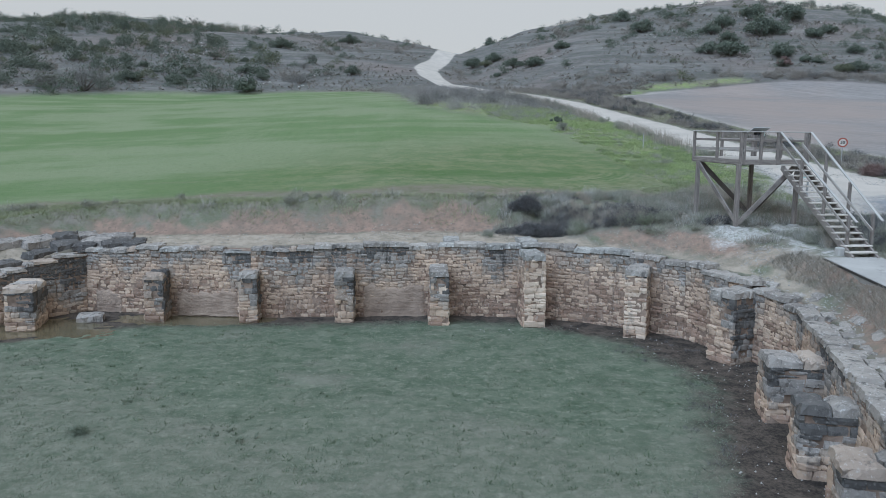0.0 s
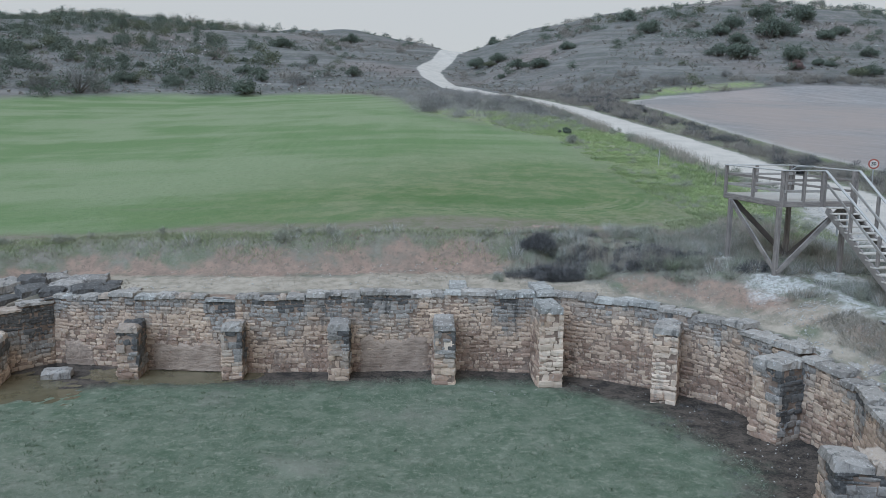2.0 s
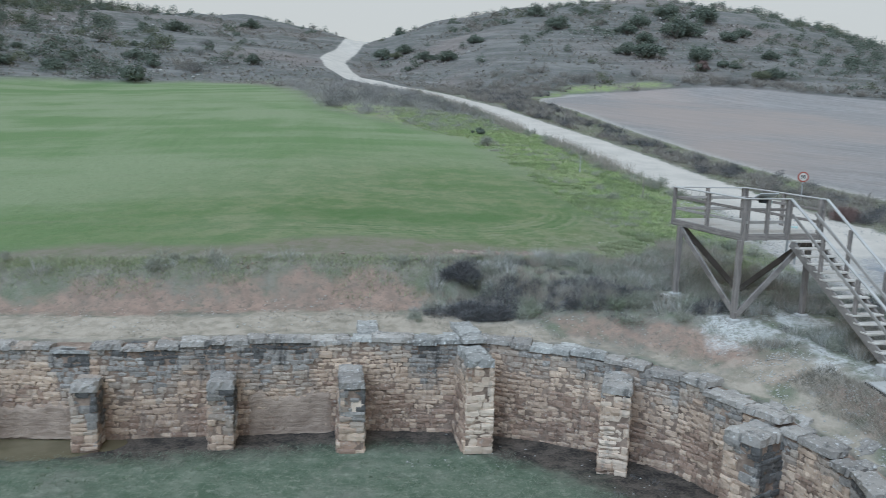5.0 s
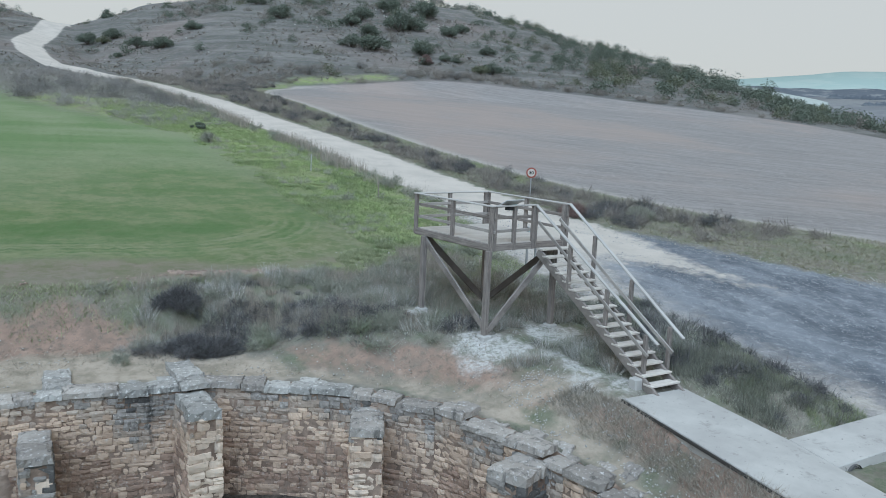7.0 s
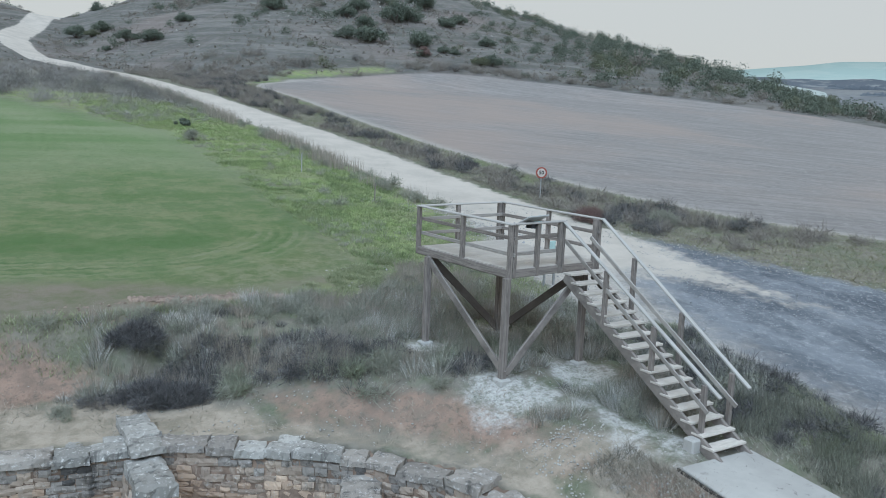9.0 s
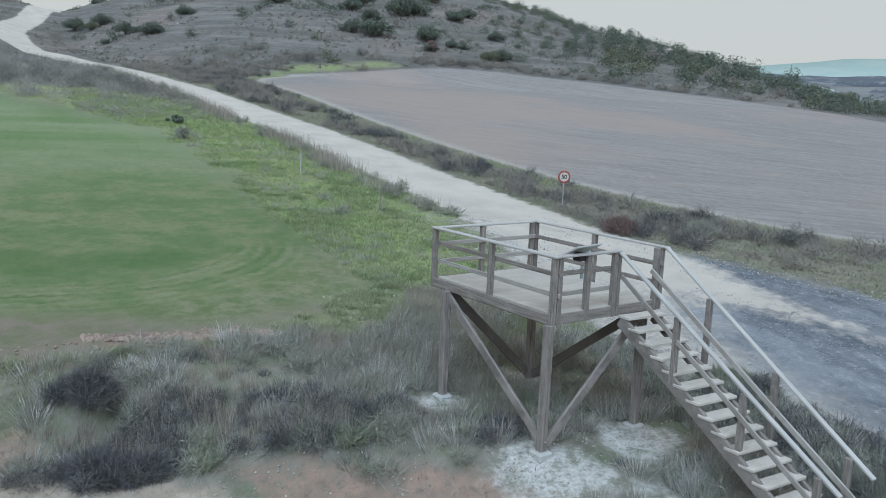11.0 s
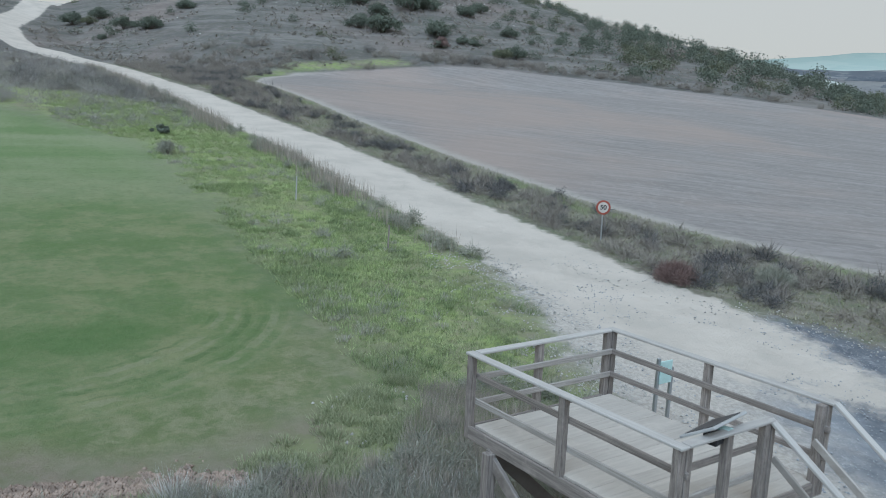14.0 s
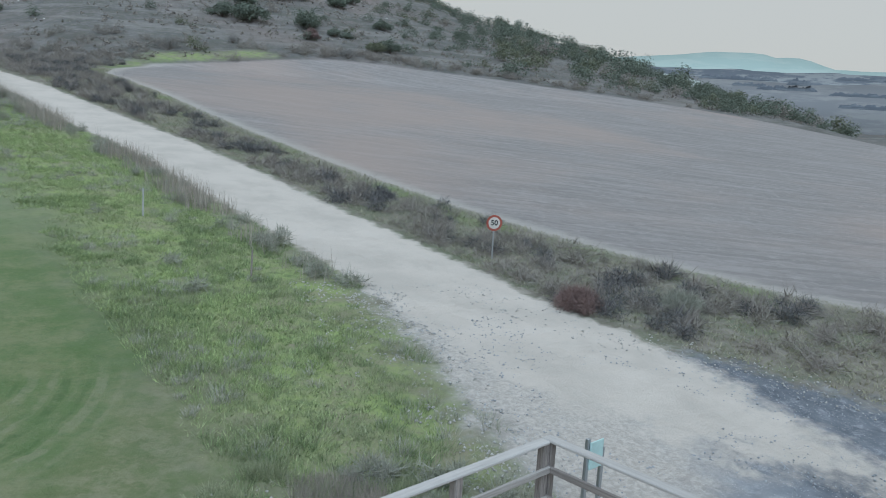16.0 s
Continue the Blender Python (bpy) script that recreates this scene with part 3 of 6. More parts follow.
GRAVEL = [(17.9, 20), (18.0, 27), (16.8, 31.5), (17.2, 36), (18.0, 39.5), (19.4, 44), (20.4, 48.5), (22.5, 47), (23.8, 41.5), (25.6, 39), (26.6, 35.5), (28, 32.4), (30, 29.7),
          (38, 22), (52, 10), (40, 0), (22, 8)]
VERGE = [(13.0, 37.5), (13.2, 44), (13.2, 49), (13.2, 56), (12.7, 63), (12.2, 70), (8.6, 77.4), (2, 88), (5, 92), (13, 88), (16.6, 84), (18.2, 72), (19.2, 62), (19.6, 53), (19.6, 47), (18.4, 41), (17.0, 36.5)]
GREEN_PATCH = [(31, 117), (35, 121.5), (50, 122.5), (49, 124.5), (36, 124.5), (29, 118)]
SHINGLE = [(16.6, 31), (17.0, 36), (17.5, 39.5), (18.6, 44), (20.0, 48), (24.2, 43.5), (24.2, 40), (22.2, 37), (20.0, 34.5), (18.8, 31.5), (18.5, 28), (19.4, 22), (18.0, 20), (18.0, 28)]
LIME = [(12.1, 28.75, 0.85), (11.75, 28.45, 0.45), (12.45, 28.1, 0.5), (13.9, 28.95, 0.7), (14.4, 28.85, 0.45), (11.3, 31.6, 0.6), (13.0, 27.6, 0.26), (13.2, 26.9, 0.26),
        (13.3, 26.2, 0.42), (13.6, 25.5, 0.36), (12.9, 25.7, 0.34), (13.1, 25.1, 0.28), (13.8, 32.3, 0.4), (12.3, 25.5, 0.2)]
BANK_GREEN = [(9.3, 35.7), (10.2, 35.2), (11.0, 34.7), (12.0, 35.4), (12.7, 36.6), (13.1, 37.7), (12.3, 38.4), (11.2, 37.4), (10.0, 36.5)]
FOOTPATH = [(9.6, 28.1), (11.2, 27.0), (12.3, 26.4), (12.8, 25.75), (12.05, 25.6), (11.9, 24.8), (11.95, 23.8), (12.0, 22.8)]
FOOTPATH_HALF = [0.15, 0.3, 0.35, 0.5, 0.45, 0.4, 0.3, 0.15]
CLOD_LINE = [(5.8, 36.1), (7.4, 35.75), (9.25, 35.3)]
CLOD_HALF = [0.1, 0.3, 0.32]
TOWER_AT = (12.05, 29.03)
TOWER_TURN = 9.0


def lime_distance(x, y):
    best = np.full(np.shape(x), -9.0)
    for u, v, rad in LIME:
        best = np.maximum(best, rad - np.hypot(x - u, y - v))
    return best


def axis_points():
    xs = np.concatenate([-np.geomspace(92, 4200, 26)[::-1], np.arange(-90, -16, 1.6), np.arange(-16, 32, 0.2), np.arange(32, 130, 1.5), np.geomspace(131, 4200, 26)])
    ys = np.concatenate([-np.geomspace(15, 4200, 22)[::-1], np.arange(-14, 8, 0.7), np.arange(8, 62, 0.2), np.arange(62, 152, 1.1), np.arange(152, 300, 2.2), np.geomspace(302, 4400, 26)])
    return xs, ys


def build_ground():
    xs, ys = axis_points()
    gx, gy = np.meshgrid(xs, ys)
    x, y = gx.ravel(), gy.ravel()
    z = ground_height(x, y)
    d = ring_distance(x, y)
    rng = np.random.default_rng(4)
    near = smooth(120, 40, np.hypot(x - 5, y - 30))
    z = z + rng.normal(0, 0.018, len(z)) * near * np.where(d > 0.8, 1, 0.6)
    r = np.hypot(x - HEART[0], y - HEART[1])
    az = np.degrees(np.arctan2(x - HEART[0], y - HEART[1]))
    z = z + smooth(140, 200, r) * smooth(500, 300, r) * (1.1 * np.sin(x / 9.0 + np.sin(y / 13)) * np.cos(y / 11.0) + 0.6 * np.sin(x / 4.1) * np.sin(y / 5.3))
    n, k = len(xs), len(ys)
    i = (np.arange(k - 1)[:, None] * n + np.arange(n - 1)[None]).ravel()
    quads = np.stack([i, i + 1, i + n + 1, i + n], 1)
    me = bpy.data.meshes.new("ground")
    me.vertices.add(len(x))
    me.vertices.foreach_set("co", np.stack([x, y, z], 1).ravel())
    me.loops.add(quads.size)
    me.loops.foreach_set("vertex_index", quads.ravel())
    me.polygons.add(len(quads))
    me.polygons.foreach_set("loop_start", np.arange(len(quads)) * 4)
    me.polygons.foreach_set("use_smooth", np.ones(len(quads), bool))
    me.update(calc_edges=True)
    foot_r = np.interp(az, [-60, -25, 0, 4, 12, 25, 45, 58, 80], [120, 122, 128, 118, 108, 108, 114, 116, 110])
    lime = lime_distance(x, y)
    bank = np.minimum(d - 2.55, 3.95 - d) + 0.16 * np.sin(x * 1.1) + 0.1 * np.sin(x * 2.7) - 0.15 * smooth(-0.5, -3, x) - 0.1 * smooth(-5, -12, x)
    bank = bank - 2.5 * smooth(3.6, 5.4, x + 0.5 * np.sin(y * 2.2))
    right_soil = np.minimum(np.minimum(d - 1.45, 2.3 - d), 1.0 - 3 * smooth(8.0, 6.2, x + 0.4 * np.sin(y * 3)) - 3 * smooth(22, 20, y))
    low_soil = np.minimum(np.minimum(d - 1.0, 3.0 - d), 1.0 - 3 * smooth(9, 7.5, x) - 3 * smooth(21.5, 24, y))
    zones = {
        "hill": np.clip((r - foot_r) * 0.5, -9, 9),
        "verge": np.maximum(np.maximum(poly_distance(x, y, VERGE), poly_distance(x, y, GREEN_PATCH)), poly_distance(x, y, BANK_GREEN) - 0.3),
        "crop": poly_distance(x, y, CROP),
        "sparse": np.clip(16.0 - np.hypot(x - 8.5, (y - 41) * 0.9), -9, 9),
        "headland": np.clip(37.9 + 0.04 * x - y + 0.5 * np.sin(x * 0.7) - 1.6 * smooth(5.5, 9, x), -3, 3),
        "plough": poly_distance(x, y, PLOUGH),
        "soil": np.clip(np.maximum(np.maximum(np.maximum(bank, right_soil), low_soil), line_distance(x, y, CLOD_LINE, CLOD_HALF)), -3, 0.6),
        "trod": np.clip(np.maximum(line_distance(x, y, FOOTPATH, FOOTPATH_HALF), np.minimum(d - 0.5, 2.7 - 1.1 * smooth(5.5, 8, x) - d) - 3 * smooth(11.5, 13, x) - 3 * smooth(23, 21.5, y) - 0.35 * smooth(6.5, 8, x)), -3, 0.8),
        "gravel": poly_distance(x, y, GRAVEL),
        "road": (line_distance(x, y, ROAD, ROAD_HALF) + 0.3 * smooth(44, 38, y) - np.where(y < 40, (40 - y) * 0.5, 0) - 2.6 * smooth(23.5, 27.5, x) * smooth(43, 37, y)) * (1 - 0.72 * smooth(44, 38, y)),
        "shingle": poly_distance(x, y, SHINGLE),
        "lime": lime,
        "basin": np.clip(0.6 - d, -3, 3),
        "thin": np.clip(19.5 - y - 0.25 * x, -9, 9),
        "meadow": np.clip(-d - np.where(x > 5, 1.5 + 0.8 * smooth(27.5, 24.5, y), 1.3) + 0.3 * np.sin(x * 0.6), -3, 3) - 2.4 * np.exp(-(((x + 12) / 3.6) ** 2 + ((y - 28.7) / 2.2) ** 2)),
    }
    for name, values in zones.items():
        a = me.attributes.new(name, "FLOAT", "POINT")
        a.data.foreach_set("value", np.clip(values, -20, 20).astype(np.float32))
    me.materials.append(GROUND)
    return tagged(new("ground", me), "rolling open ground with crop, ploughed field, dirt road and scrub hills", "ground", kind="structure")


build_ground()


# ---- ranges on the eastern skyline, kilometres off, haze painted into their colour ----
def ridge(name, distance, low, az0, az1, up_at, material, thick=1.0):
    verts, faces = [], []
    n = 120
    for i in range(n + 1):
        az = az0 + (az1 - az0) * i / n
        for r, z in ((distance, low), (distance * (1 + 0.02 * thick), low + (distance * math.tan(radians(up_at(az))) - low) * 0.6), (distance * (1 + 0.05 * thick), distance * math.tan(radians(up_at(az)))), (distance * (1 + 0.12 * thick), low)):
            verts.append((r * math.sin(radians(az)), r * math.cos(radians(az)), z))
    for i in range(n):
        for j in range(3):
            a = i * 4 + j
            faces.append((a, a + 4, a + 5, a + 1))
    return tagged(mesh_object(name, verts, faces, material, smooth_shade=True), "distant hills along the horizon, blue haze put into their colour", "distant hills", kind="structure")


def bumps(az, size):
    return size * (math.sin(az * 7.3) + 0.7 * math.sin(az * 17.1 + 1) + 0.5 * math.sin(az * 31.7 + 2))


def lens(az, a, b):
    """Rises from nought at a and falls to nought at b."""
    return max(0.0, min(1.0, (az - a) * 3, (b - az) * 3)) ** 0.5


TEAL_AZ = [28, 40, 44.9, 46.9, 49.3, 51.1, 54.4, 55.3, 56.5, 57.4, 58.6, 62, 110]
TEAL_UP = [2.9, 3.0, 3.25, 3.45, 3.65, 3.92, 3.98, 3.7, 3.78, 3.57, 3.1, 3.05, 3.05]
ridge("backdrop_1", 3900, -60, 28, 110, lambda az: float(np.interp(az, TEAL_AZ, TEAL_UP)) + bumps(az, 0.01), HAZE_TEAL)
ridge("backdrop_2", 2400, -70, 30, 110, lambda az: 2.93 + 0.05 * math.sin(az * 1.1) + bumps(az, 0.025), HAZE_BLUE)
ridge("backdrop_3", 1500, -60, 32, 112, lambda az: 2.45 + 0.12 * math.sin(az * 0.6 + 2) + 0.03 * math.sin(az * 4.7), HAZE_GREY)
ridge("backdrop_4", 1496, 20, 44.5, 51.0, lambda az: 3.05 - 0.17 * (az - 46) - 0.9 * (1 - lens(az, 44.5, 51.0)), HAZE_PALE)
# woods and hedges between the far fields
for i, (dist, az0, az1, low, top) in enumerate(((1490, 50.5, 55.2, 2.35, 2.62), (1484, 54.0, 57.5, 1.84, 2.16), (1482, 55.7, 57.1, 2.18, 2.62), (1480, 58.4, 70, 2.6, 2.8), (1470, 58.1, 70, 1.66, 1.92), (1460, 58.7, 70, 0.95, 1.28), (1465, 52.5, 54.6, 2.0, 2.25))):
    ridge("backdrop_%d" % (i + 5), dist, dist * math.tan(radians(low)), az0, az1, lambda az: low + (top - low) * lens(az, az0, az1) * (0.8 + bumps(az, 0.16)), HAZE_WOOD, 0.03)

# ---- muddy pool in the corner of the basin ----
pool = bmesh.new()
bmesh.ops.create_circle(pool, cap_ends=True, segments=48, radius=1.0, matrix=pose(-10.4, 29.2, -0.09) @ Matrix.Diagonal((6.6, 3.6, 1, 1)))
tagged(part("water", pool, WATER), "shallow brown puddle at the foot of the wall", "water", kind="structure")


# ---- old masonry ----
def stone_meshes(name, count, seed):
    """Rough hewn blocks of unit size: face towards -y, bed at z = 0."""
    rnd = random.Random(seed)
    out = []
    for _ in range(count):
        nx, nz = 4, 3
        verts, faces = [], []
        for j in range(nz):
            for i in range(nx):
                u, v = i / (nx - 1), j / (nz - 1)
                edge = i in (0, nx - 1) or j in (0, nz - 1)
                corner = i in (0, nx - 1) and j in (0, nz - 1)
                sx, sz = rnd.uniform(-0.075, 0.075), rnd.uniform(-0.10, 0.10)
                px = (u - 0.5) * (0.965 if corner else 0.985) + (sx if not edge else sx * 0.6)
                pz = v * 0.95 + 0.025 + (sz if not edge else sz * 0.5)
                py = (0.05 if corner else 0.022 if edge else 0.0) + rnd.uniform(-0.022, 0.03)
                verts.append((px, py, pz))
        base = len(verts)
        ring = [0, 1, 2, 3, 7, 11, 10, 9, 8, 4]
        for k in ring:
            x0, _, z0 = verts[k]
            verts.append((x0 * 1.06, 0.26, (z0 - 0.5) * 1.05 + 0.5))
        for j in range(nz - 1):
            for i in range(nx - 1):
                a = j * nx + i
                faces.append((a, a + 1, a + nx + 1, a + nx))
        for k in range(10):
            a, b = ring[k], ring[(k + 1) % 10]
            faces.append((b, a, base + k, base + (k + 1) % 10))
        faces.append(tuple(base + k for k in range(10))[::-1])
        me = bpy.data.meshes.new(name)
        me.from_pydata(verts, [], [f[::-1] for f in faces])
        out.append(me)
    return out


def slab_meshes(name, count, seed, ragged=0.34):
    """Flat rough slabs of unit size with worn arrises, top at z = 1."""
    rnd = random.Random(seed)
    out = []
    for _ in range(count):
        bm = bmesh.new()
        bmesh.ops.create_grid(bm, x_segments=6, y_segments=4, size=0.5)
        geo = bmesh.ops.extrude_face_region(bm, geom=bm.faces[:])
        for v in geo["geom"]:
            if isinstance(v, bmesh.types.BMVert):
                v.co.z += 1.0
        for v in bm.verts:
            rim = max(abs(v.co.x), abs(v.co.y)) > 0.49
            if v.co.z > 0.5:
                v.co.z += rnd.uniform(-ragged, -0.04) if rim else rnd.uniform(-0.08, 0.06)
                if rim:
                    v.co.x *= rnd.uniform(0.93, 0.99)
                    v.co.y *= rnd.uniform(0.92, 0.99)
            v.co.x += rnd.uniform(-0.03, 0.03)
            v.co.y += rnd.uniform(-0.04, 0.04)
        bmesh.ops.recalc_face_normals(bm, faces=bm.faces)
        me = bpy.data.meshes.new(name)
        bm.to_mesh(me)
        bm.free()
        out.append(me)
    return out


STONE_SETS = {m: stone_meshes("stone", 14, 11) for m in (STONE_TAN, STONE_BROWN, STONE_MIX, STONE_GREY, STONE_BLACK, STONE_PALE)}
SLABS = slab_meshes("slab", 8, 5)
for mat, meshes in STONE_SETS.items():
    for me in meshes:
        me.materials.append(mat)
PALE_SLABS = slab_meshes("slab", 5, 6)
RAGGED = slab_meshes("slab", 8, 7, 0.6)
for i, me in enumerate(RAGGED):
    me.materials.append((STONE_CAP, STONE_GREY, STONE_MIX, STONE_BLACK)[i % 4])
for me in SLABS:
    me.materials.append(STONE_CAP)
for me in PALE_SLABS:
    me.materials.append(STONE_LICHEN)
rnd = random.Random(21)


def place(name, me, parent, m):
    ob = new(name, me)
    ob.parent = parent
    ob.matrix_basis = m
    return ob


def choose_stone(share, along=0.0):
    """share: 0 at the foot of the wall, 1 at its top. Grey weathering runs down from the top in tongues."""
    s = share + rnd.uniform(-0.07, 0.07) + 0.17 * math.sin(along * 0.9 + 0.6) + 0.13 * math.sin(along * 2.3) + 0.08 * math.sin(along * 5.1)
    mat = STONE_PALE if share < -0.5 and rnd.random() < 0.9 else STONE_BLACK if s > 1.10 else STONE_GREY if s > 0.86 else STONE_MIX if s > 0.70 else STONE_TAN if s > 0.45 or rnd.random() < 0.38 else STONE_BROWN
    return rnd.choice(STONE_SETS[mat])


def lay_face(parent, x0, x1, top_at, y, turn, origin, course=(0.10, 0.18), lengths=(0.13, 0.29), z0=-0.05, batter=0.0, weather=0.0, rough=1.0):
    """Courses of stones on one face of masonry: x along it, outward towards -y of the face's own frame."""
    z = z0
    frame_m = origin @ pose(0, 0, 0, 0, 0, turn)
    start = frame_m.translation.x * 0.7 + frame_m.translation.y
    high = max(top_at(x0), top_at(x1), top_at((x0 + x1) / 2))
    swing, lean = rnd.uniform(0, 6), rnd.uniform(-0.012, 0.012)
    while z < high - 0.05:
        h = rnd.uniform(*course)
        x = x0
        while x < x1 - 0.03:
            w = min(rnd.choice((1, 1, 1, 1.35, 0.8)) * rnd.uniform(*lengths), x1 - x)
            if x1 - x - w < 0.12:
                w = x1 - x
            mid = x + w / 2
            top = top_at(mid)
            bed = z + 0.035 * math.sin(mid * 1.7 + swing) + 0.015 * math.sin(mid * 4.3 + swing * 2) + lean * mid
            split = 2 if h > 0.155 and rnd.random() < 0.12 else 1
            for part_no in range(split):
                hh = min(h / split, top - bed - part_no * h / split)
                if hh > 0.05:
                    m = frame_m @ pose(mid + rnd.uniform(-0.01, 0.01), y + batter * z + rnd.uniform(-0.028, 0.016) * rough, bed + part_no * h / split + rnd.uniform(-0.012, 0.012),
                                       rnd.uniform(-4, 4) * rough, rnd.uniform(-2.6, 2.6) * rough, rnd.uniform(-4, 4) * rough)
                    grow = rnd.uniform(0.93, 1.06)
                    place("stone", choose_stone((bed + hh / 2) / max(top, 0.5) + weather, start + mid), parent, m @ Matrix.Diagonal((w * rnd.uniform(0.95, 1.05), 0.45, hh * grow, 1)))
            x += w
        z += h


def outward(k):
    """The mitred way out of the basin at a corner of the wall."""
    p = [Vector(q) for q in FOOT]
    a = (p[k] - p[k - 1]) if k else (p[1] - p[0])
    b = (p[k + 1] - p[k]) if k < len(p) - 1 else a
    na, nb = Vector((-a.y, a.x)).normalized(), Vector((-b.y, b.x)).normalized()
    m = (na + nb).normalized()
    return m / max(0.5, m.dot(na))


def wall_section(k):
    a, b = Vector(FOOT[k]), Vector(FOOT[k + 1])
    ta, tb = WALL_TOP[k], WALL_TOP[k + 1]
    length = (b - a).length
    turn = math.degrees(math.atan2(b.y - a.y, b.x - a.x))
    root = thing("wall_%d" % (k + 1), pose(0, 0, 0), "ruined wall of coursed tan limestone under grey lichen-coated capstones", "wall", kind="structure")
    oa, ob = outward(k), outward(k + 1)
    verts = []
    for p, o, t in ((a, oa, ta), (b, ob, tb)):
        for depth, z in ((0.018, -0.4), (0.022, t - 0.04), (0.95, t - 0.04), (0.95, -0.4)):
            q = p + o * depth
            verts.append((q.x, q.y, z))
    mesh_object("core", verts, [(0, 1, 5, 4), (1, 2, 6, 5), (2, 3, 7, 6), (3, 0, 4, 7), (0, 3, 2, 1), (4, 5, 6, 7)], MORTAR, root)
    origin = pose(a.x, a.y, 0)
    wob = rnd.uniform(0, 9)
    top_at = lambda x: ta + (tb - ta) * x / length + 0.05 * math.sin(x * 2.1 + wob)
    lay_face(root, 0.0, length, top_at, 0.0, turn, origin, weather=0.35 if k < 3 else 0.12 if k > 12 else (0.1, 0.12, 0.06, 0.1, 0.14)[k - 3] if k < 8 else -0.02)
    # one row of capstones laid close, a few of them white with lichen; small stones bedded behind
    x = 0.0
    pale_share = 0.5 if k in (8, 9) else 0.25 if k in (7, 10, 13, 14) else 0.1
    while x < length - 0.1:
        w = min(rnd.uniform(0.4, 1.15) if k > 5 else rnd.uniform(0.22, 0.8), length - x)
        if length - x - w < 0.35:
            w = length - x
        mid = x + w / 2
        h = rnd.uniform(0.13, 0.19) if k > 5 else rnd.uniform(0.08, 0.17)
        deep = rnd.uniform(0.46, 0.62)
        kindred = PALE_SLABS if rnd.random() < pale_share else SLABS if k > 5 or rnd.random() < 0.35 else RAGGED
        m = origin @ pose(0, 0, 0, 0, 0, turn) @ pose(mid, deep / 2 - rnd.uniform(0.02, 0.06), top_at(mid) - 0.05 - (0.05 * rnd.random() if k < 6 else 0), rnd.uniform(-2, 2), rnd.uniform(-1.5, 1.5), rnd.uniform(-4, 4))
        place("capstone", rnd.choice(kindred), root, m @ Matrix.Diagonal((w * 1.02, deep, h, 1)))
        if rnd.random() < (0.85 if k > 12 or k < 4 else 0.35):
            d2 = rnd.uniform(0.28, 0.42)
            m = origin @ pose(0, 0, 0, 0, 0, turn) @ pose(mid + rnd.uniform(-0.1, 0.1), deep + d2 / 2 - 0.03, top_at(mid) - 0.08, rnd.uniform(-2, 2), rnd.uniform(-2, 2), rnd.uniform(-8, 8))
            place("capstone", rnd.choice(kindred), root, m @ Matrix.Diagonal((w * rnd.uniform(0.5, 0.9), d2, h * 0.95, 1)))
        x += w
    return root


def pillar(x, y, turn, width, deep, high, cap=0.2, batter=0.02, grey=(0.0, 0.0), label="rough stone buttress pillar with a grey capstone against the wall"):
    """A buttress: x, y the middle of its front face's foot; turn: the way its front is turned from south."""
    root = thing("stone_pillar", pose(x, y, 0, 0, 0, turn), label, "pillar", "buttress pillars along the wall")
    top = high - cap
    f = 0.02
    w0, w1 = width / 2 - f, width / 2 - f - batter * top
    verts = []
    for z, w in ((-0.3, w0), (top, w1)):
        s = f + (batter * top if z > 0 else 0)
        verts += [(-w, s, z), (w, s, z), (w, deep, z), (-w, deep, z)]
    mesh_object("core", verts, [(0, 3, 2, 1), (4, 5, 6, 7), (0, 1, 5, 4), (1, 2, 6, 5), (2, 3, 7, 6), (3, 0, 4, 7)], MORTAR, root)
    flat = lambda _: top
    here = Matrix.Identity(4)
    lay_face(root, -width / 2 + 0.02, width / 2 - 0.02, flat, 0.0, 0, here, (0.11, 0.24), (0.18, 0.44), batter=batter, weather=grey[0], rough=1.7)
    lay_face(root, 0.03, deep, flat, 0.0, 90, pose(width / 2, 0, 0), (0.11, 0.24), (0.2, 0.5), batter=batter, weather=grey[1], rough=1.7)
    lay_face(root, -deep, -0.03, flat, 0.0, -90, pose(-width / 2, 0, 0), (0.11, 0.24), (0.2, 0.5), batter=batter, rough=1.7)
    edge = width - 2 * batter * top + 0.05
    front = batter * top
    x0 = front - 0.03
    while x0 < deep - 0.1:
        d1 = min(rnd.uniform(0.5, 0.8), deep - x0)
        m = pose(rnd.uniform(-0.015, 0.015), x0 + d1 / 2, top - 0.02, rnd.uniform(-2, 2), rnd.uniform(-2.5, 2.5), rnd.uniform(-3, 3))
        place("capstone", rnd.choice(PALE_SLABS if high > 2.5 else SLABS if high > 1.9 else RAGGED), root, m @ Matrix.Diagonal((edge, d1 * 0.98, cap + 0.03, 1)))
        x0 += d1
    return root


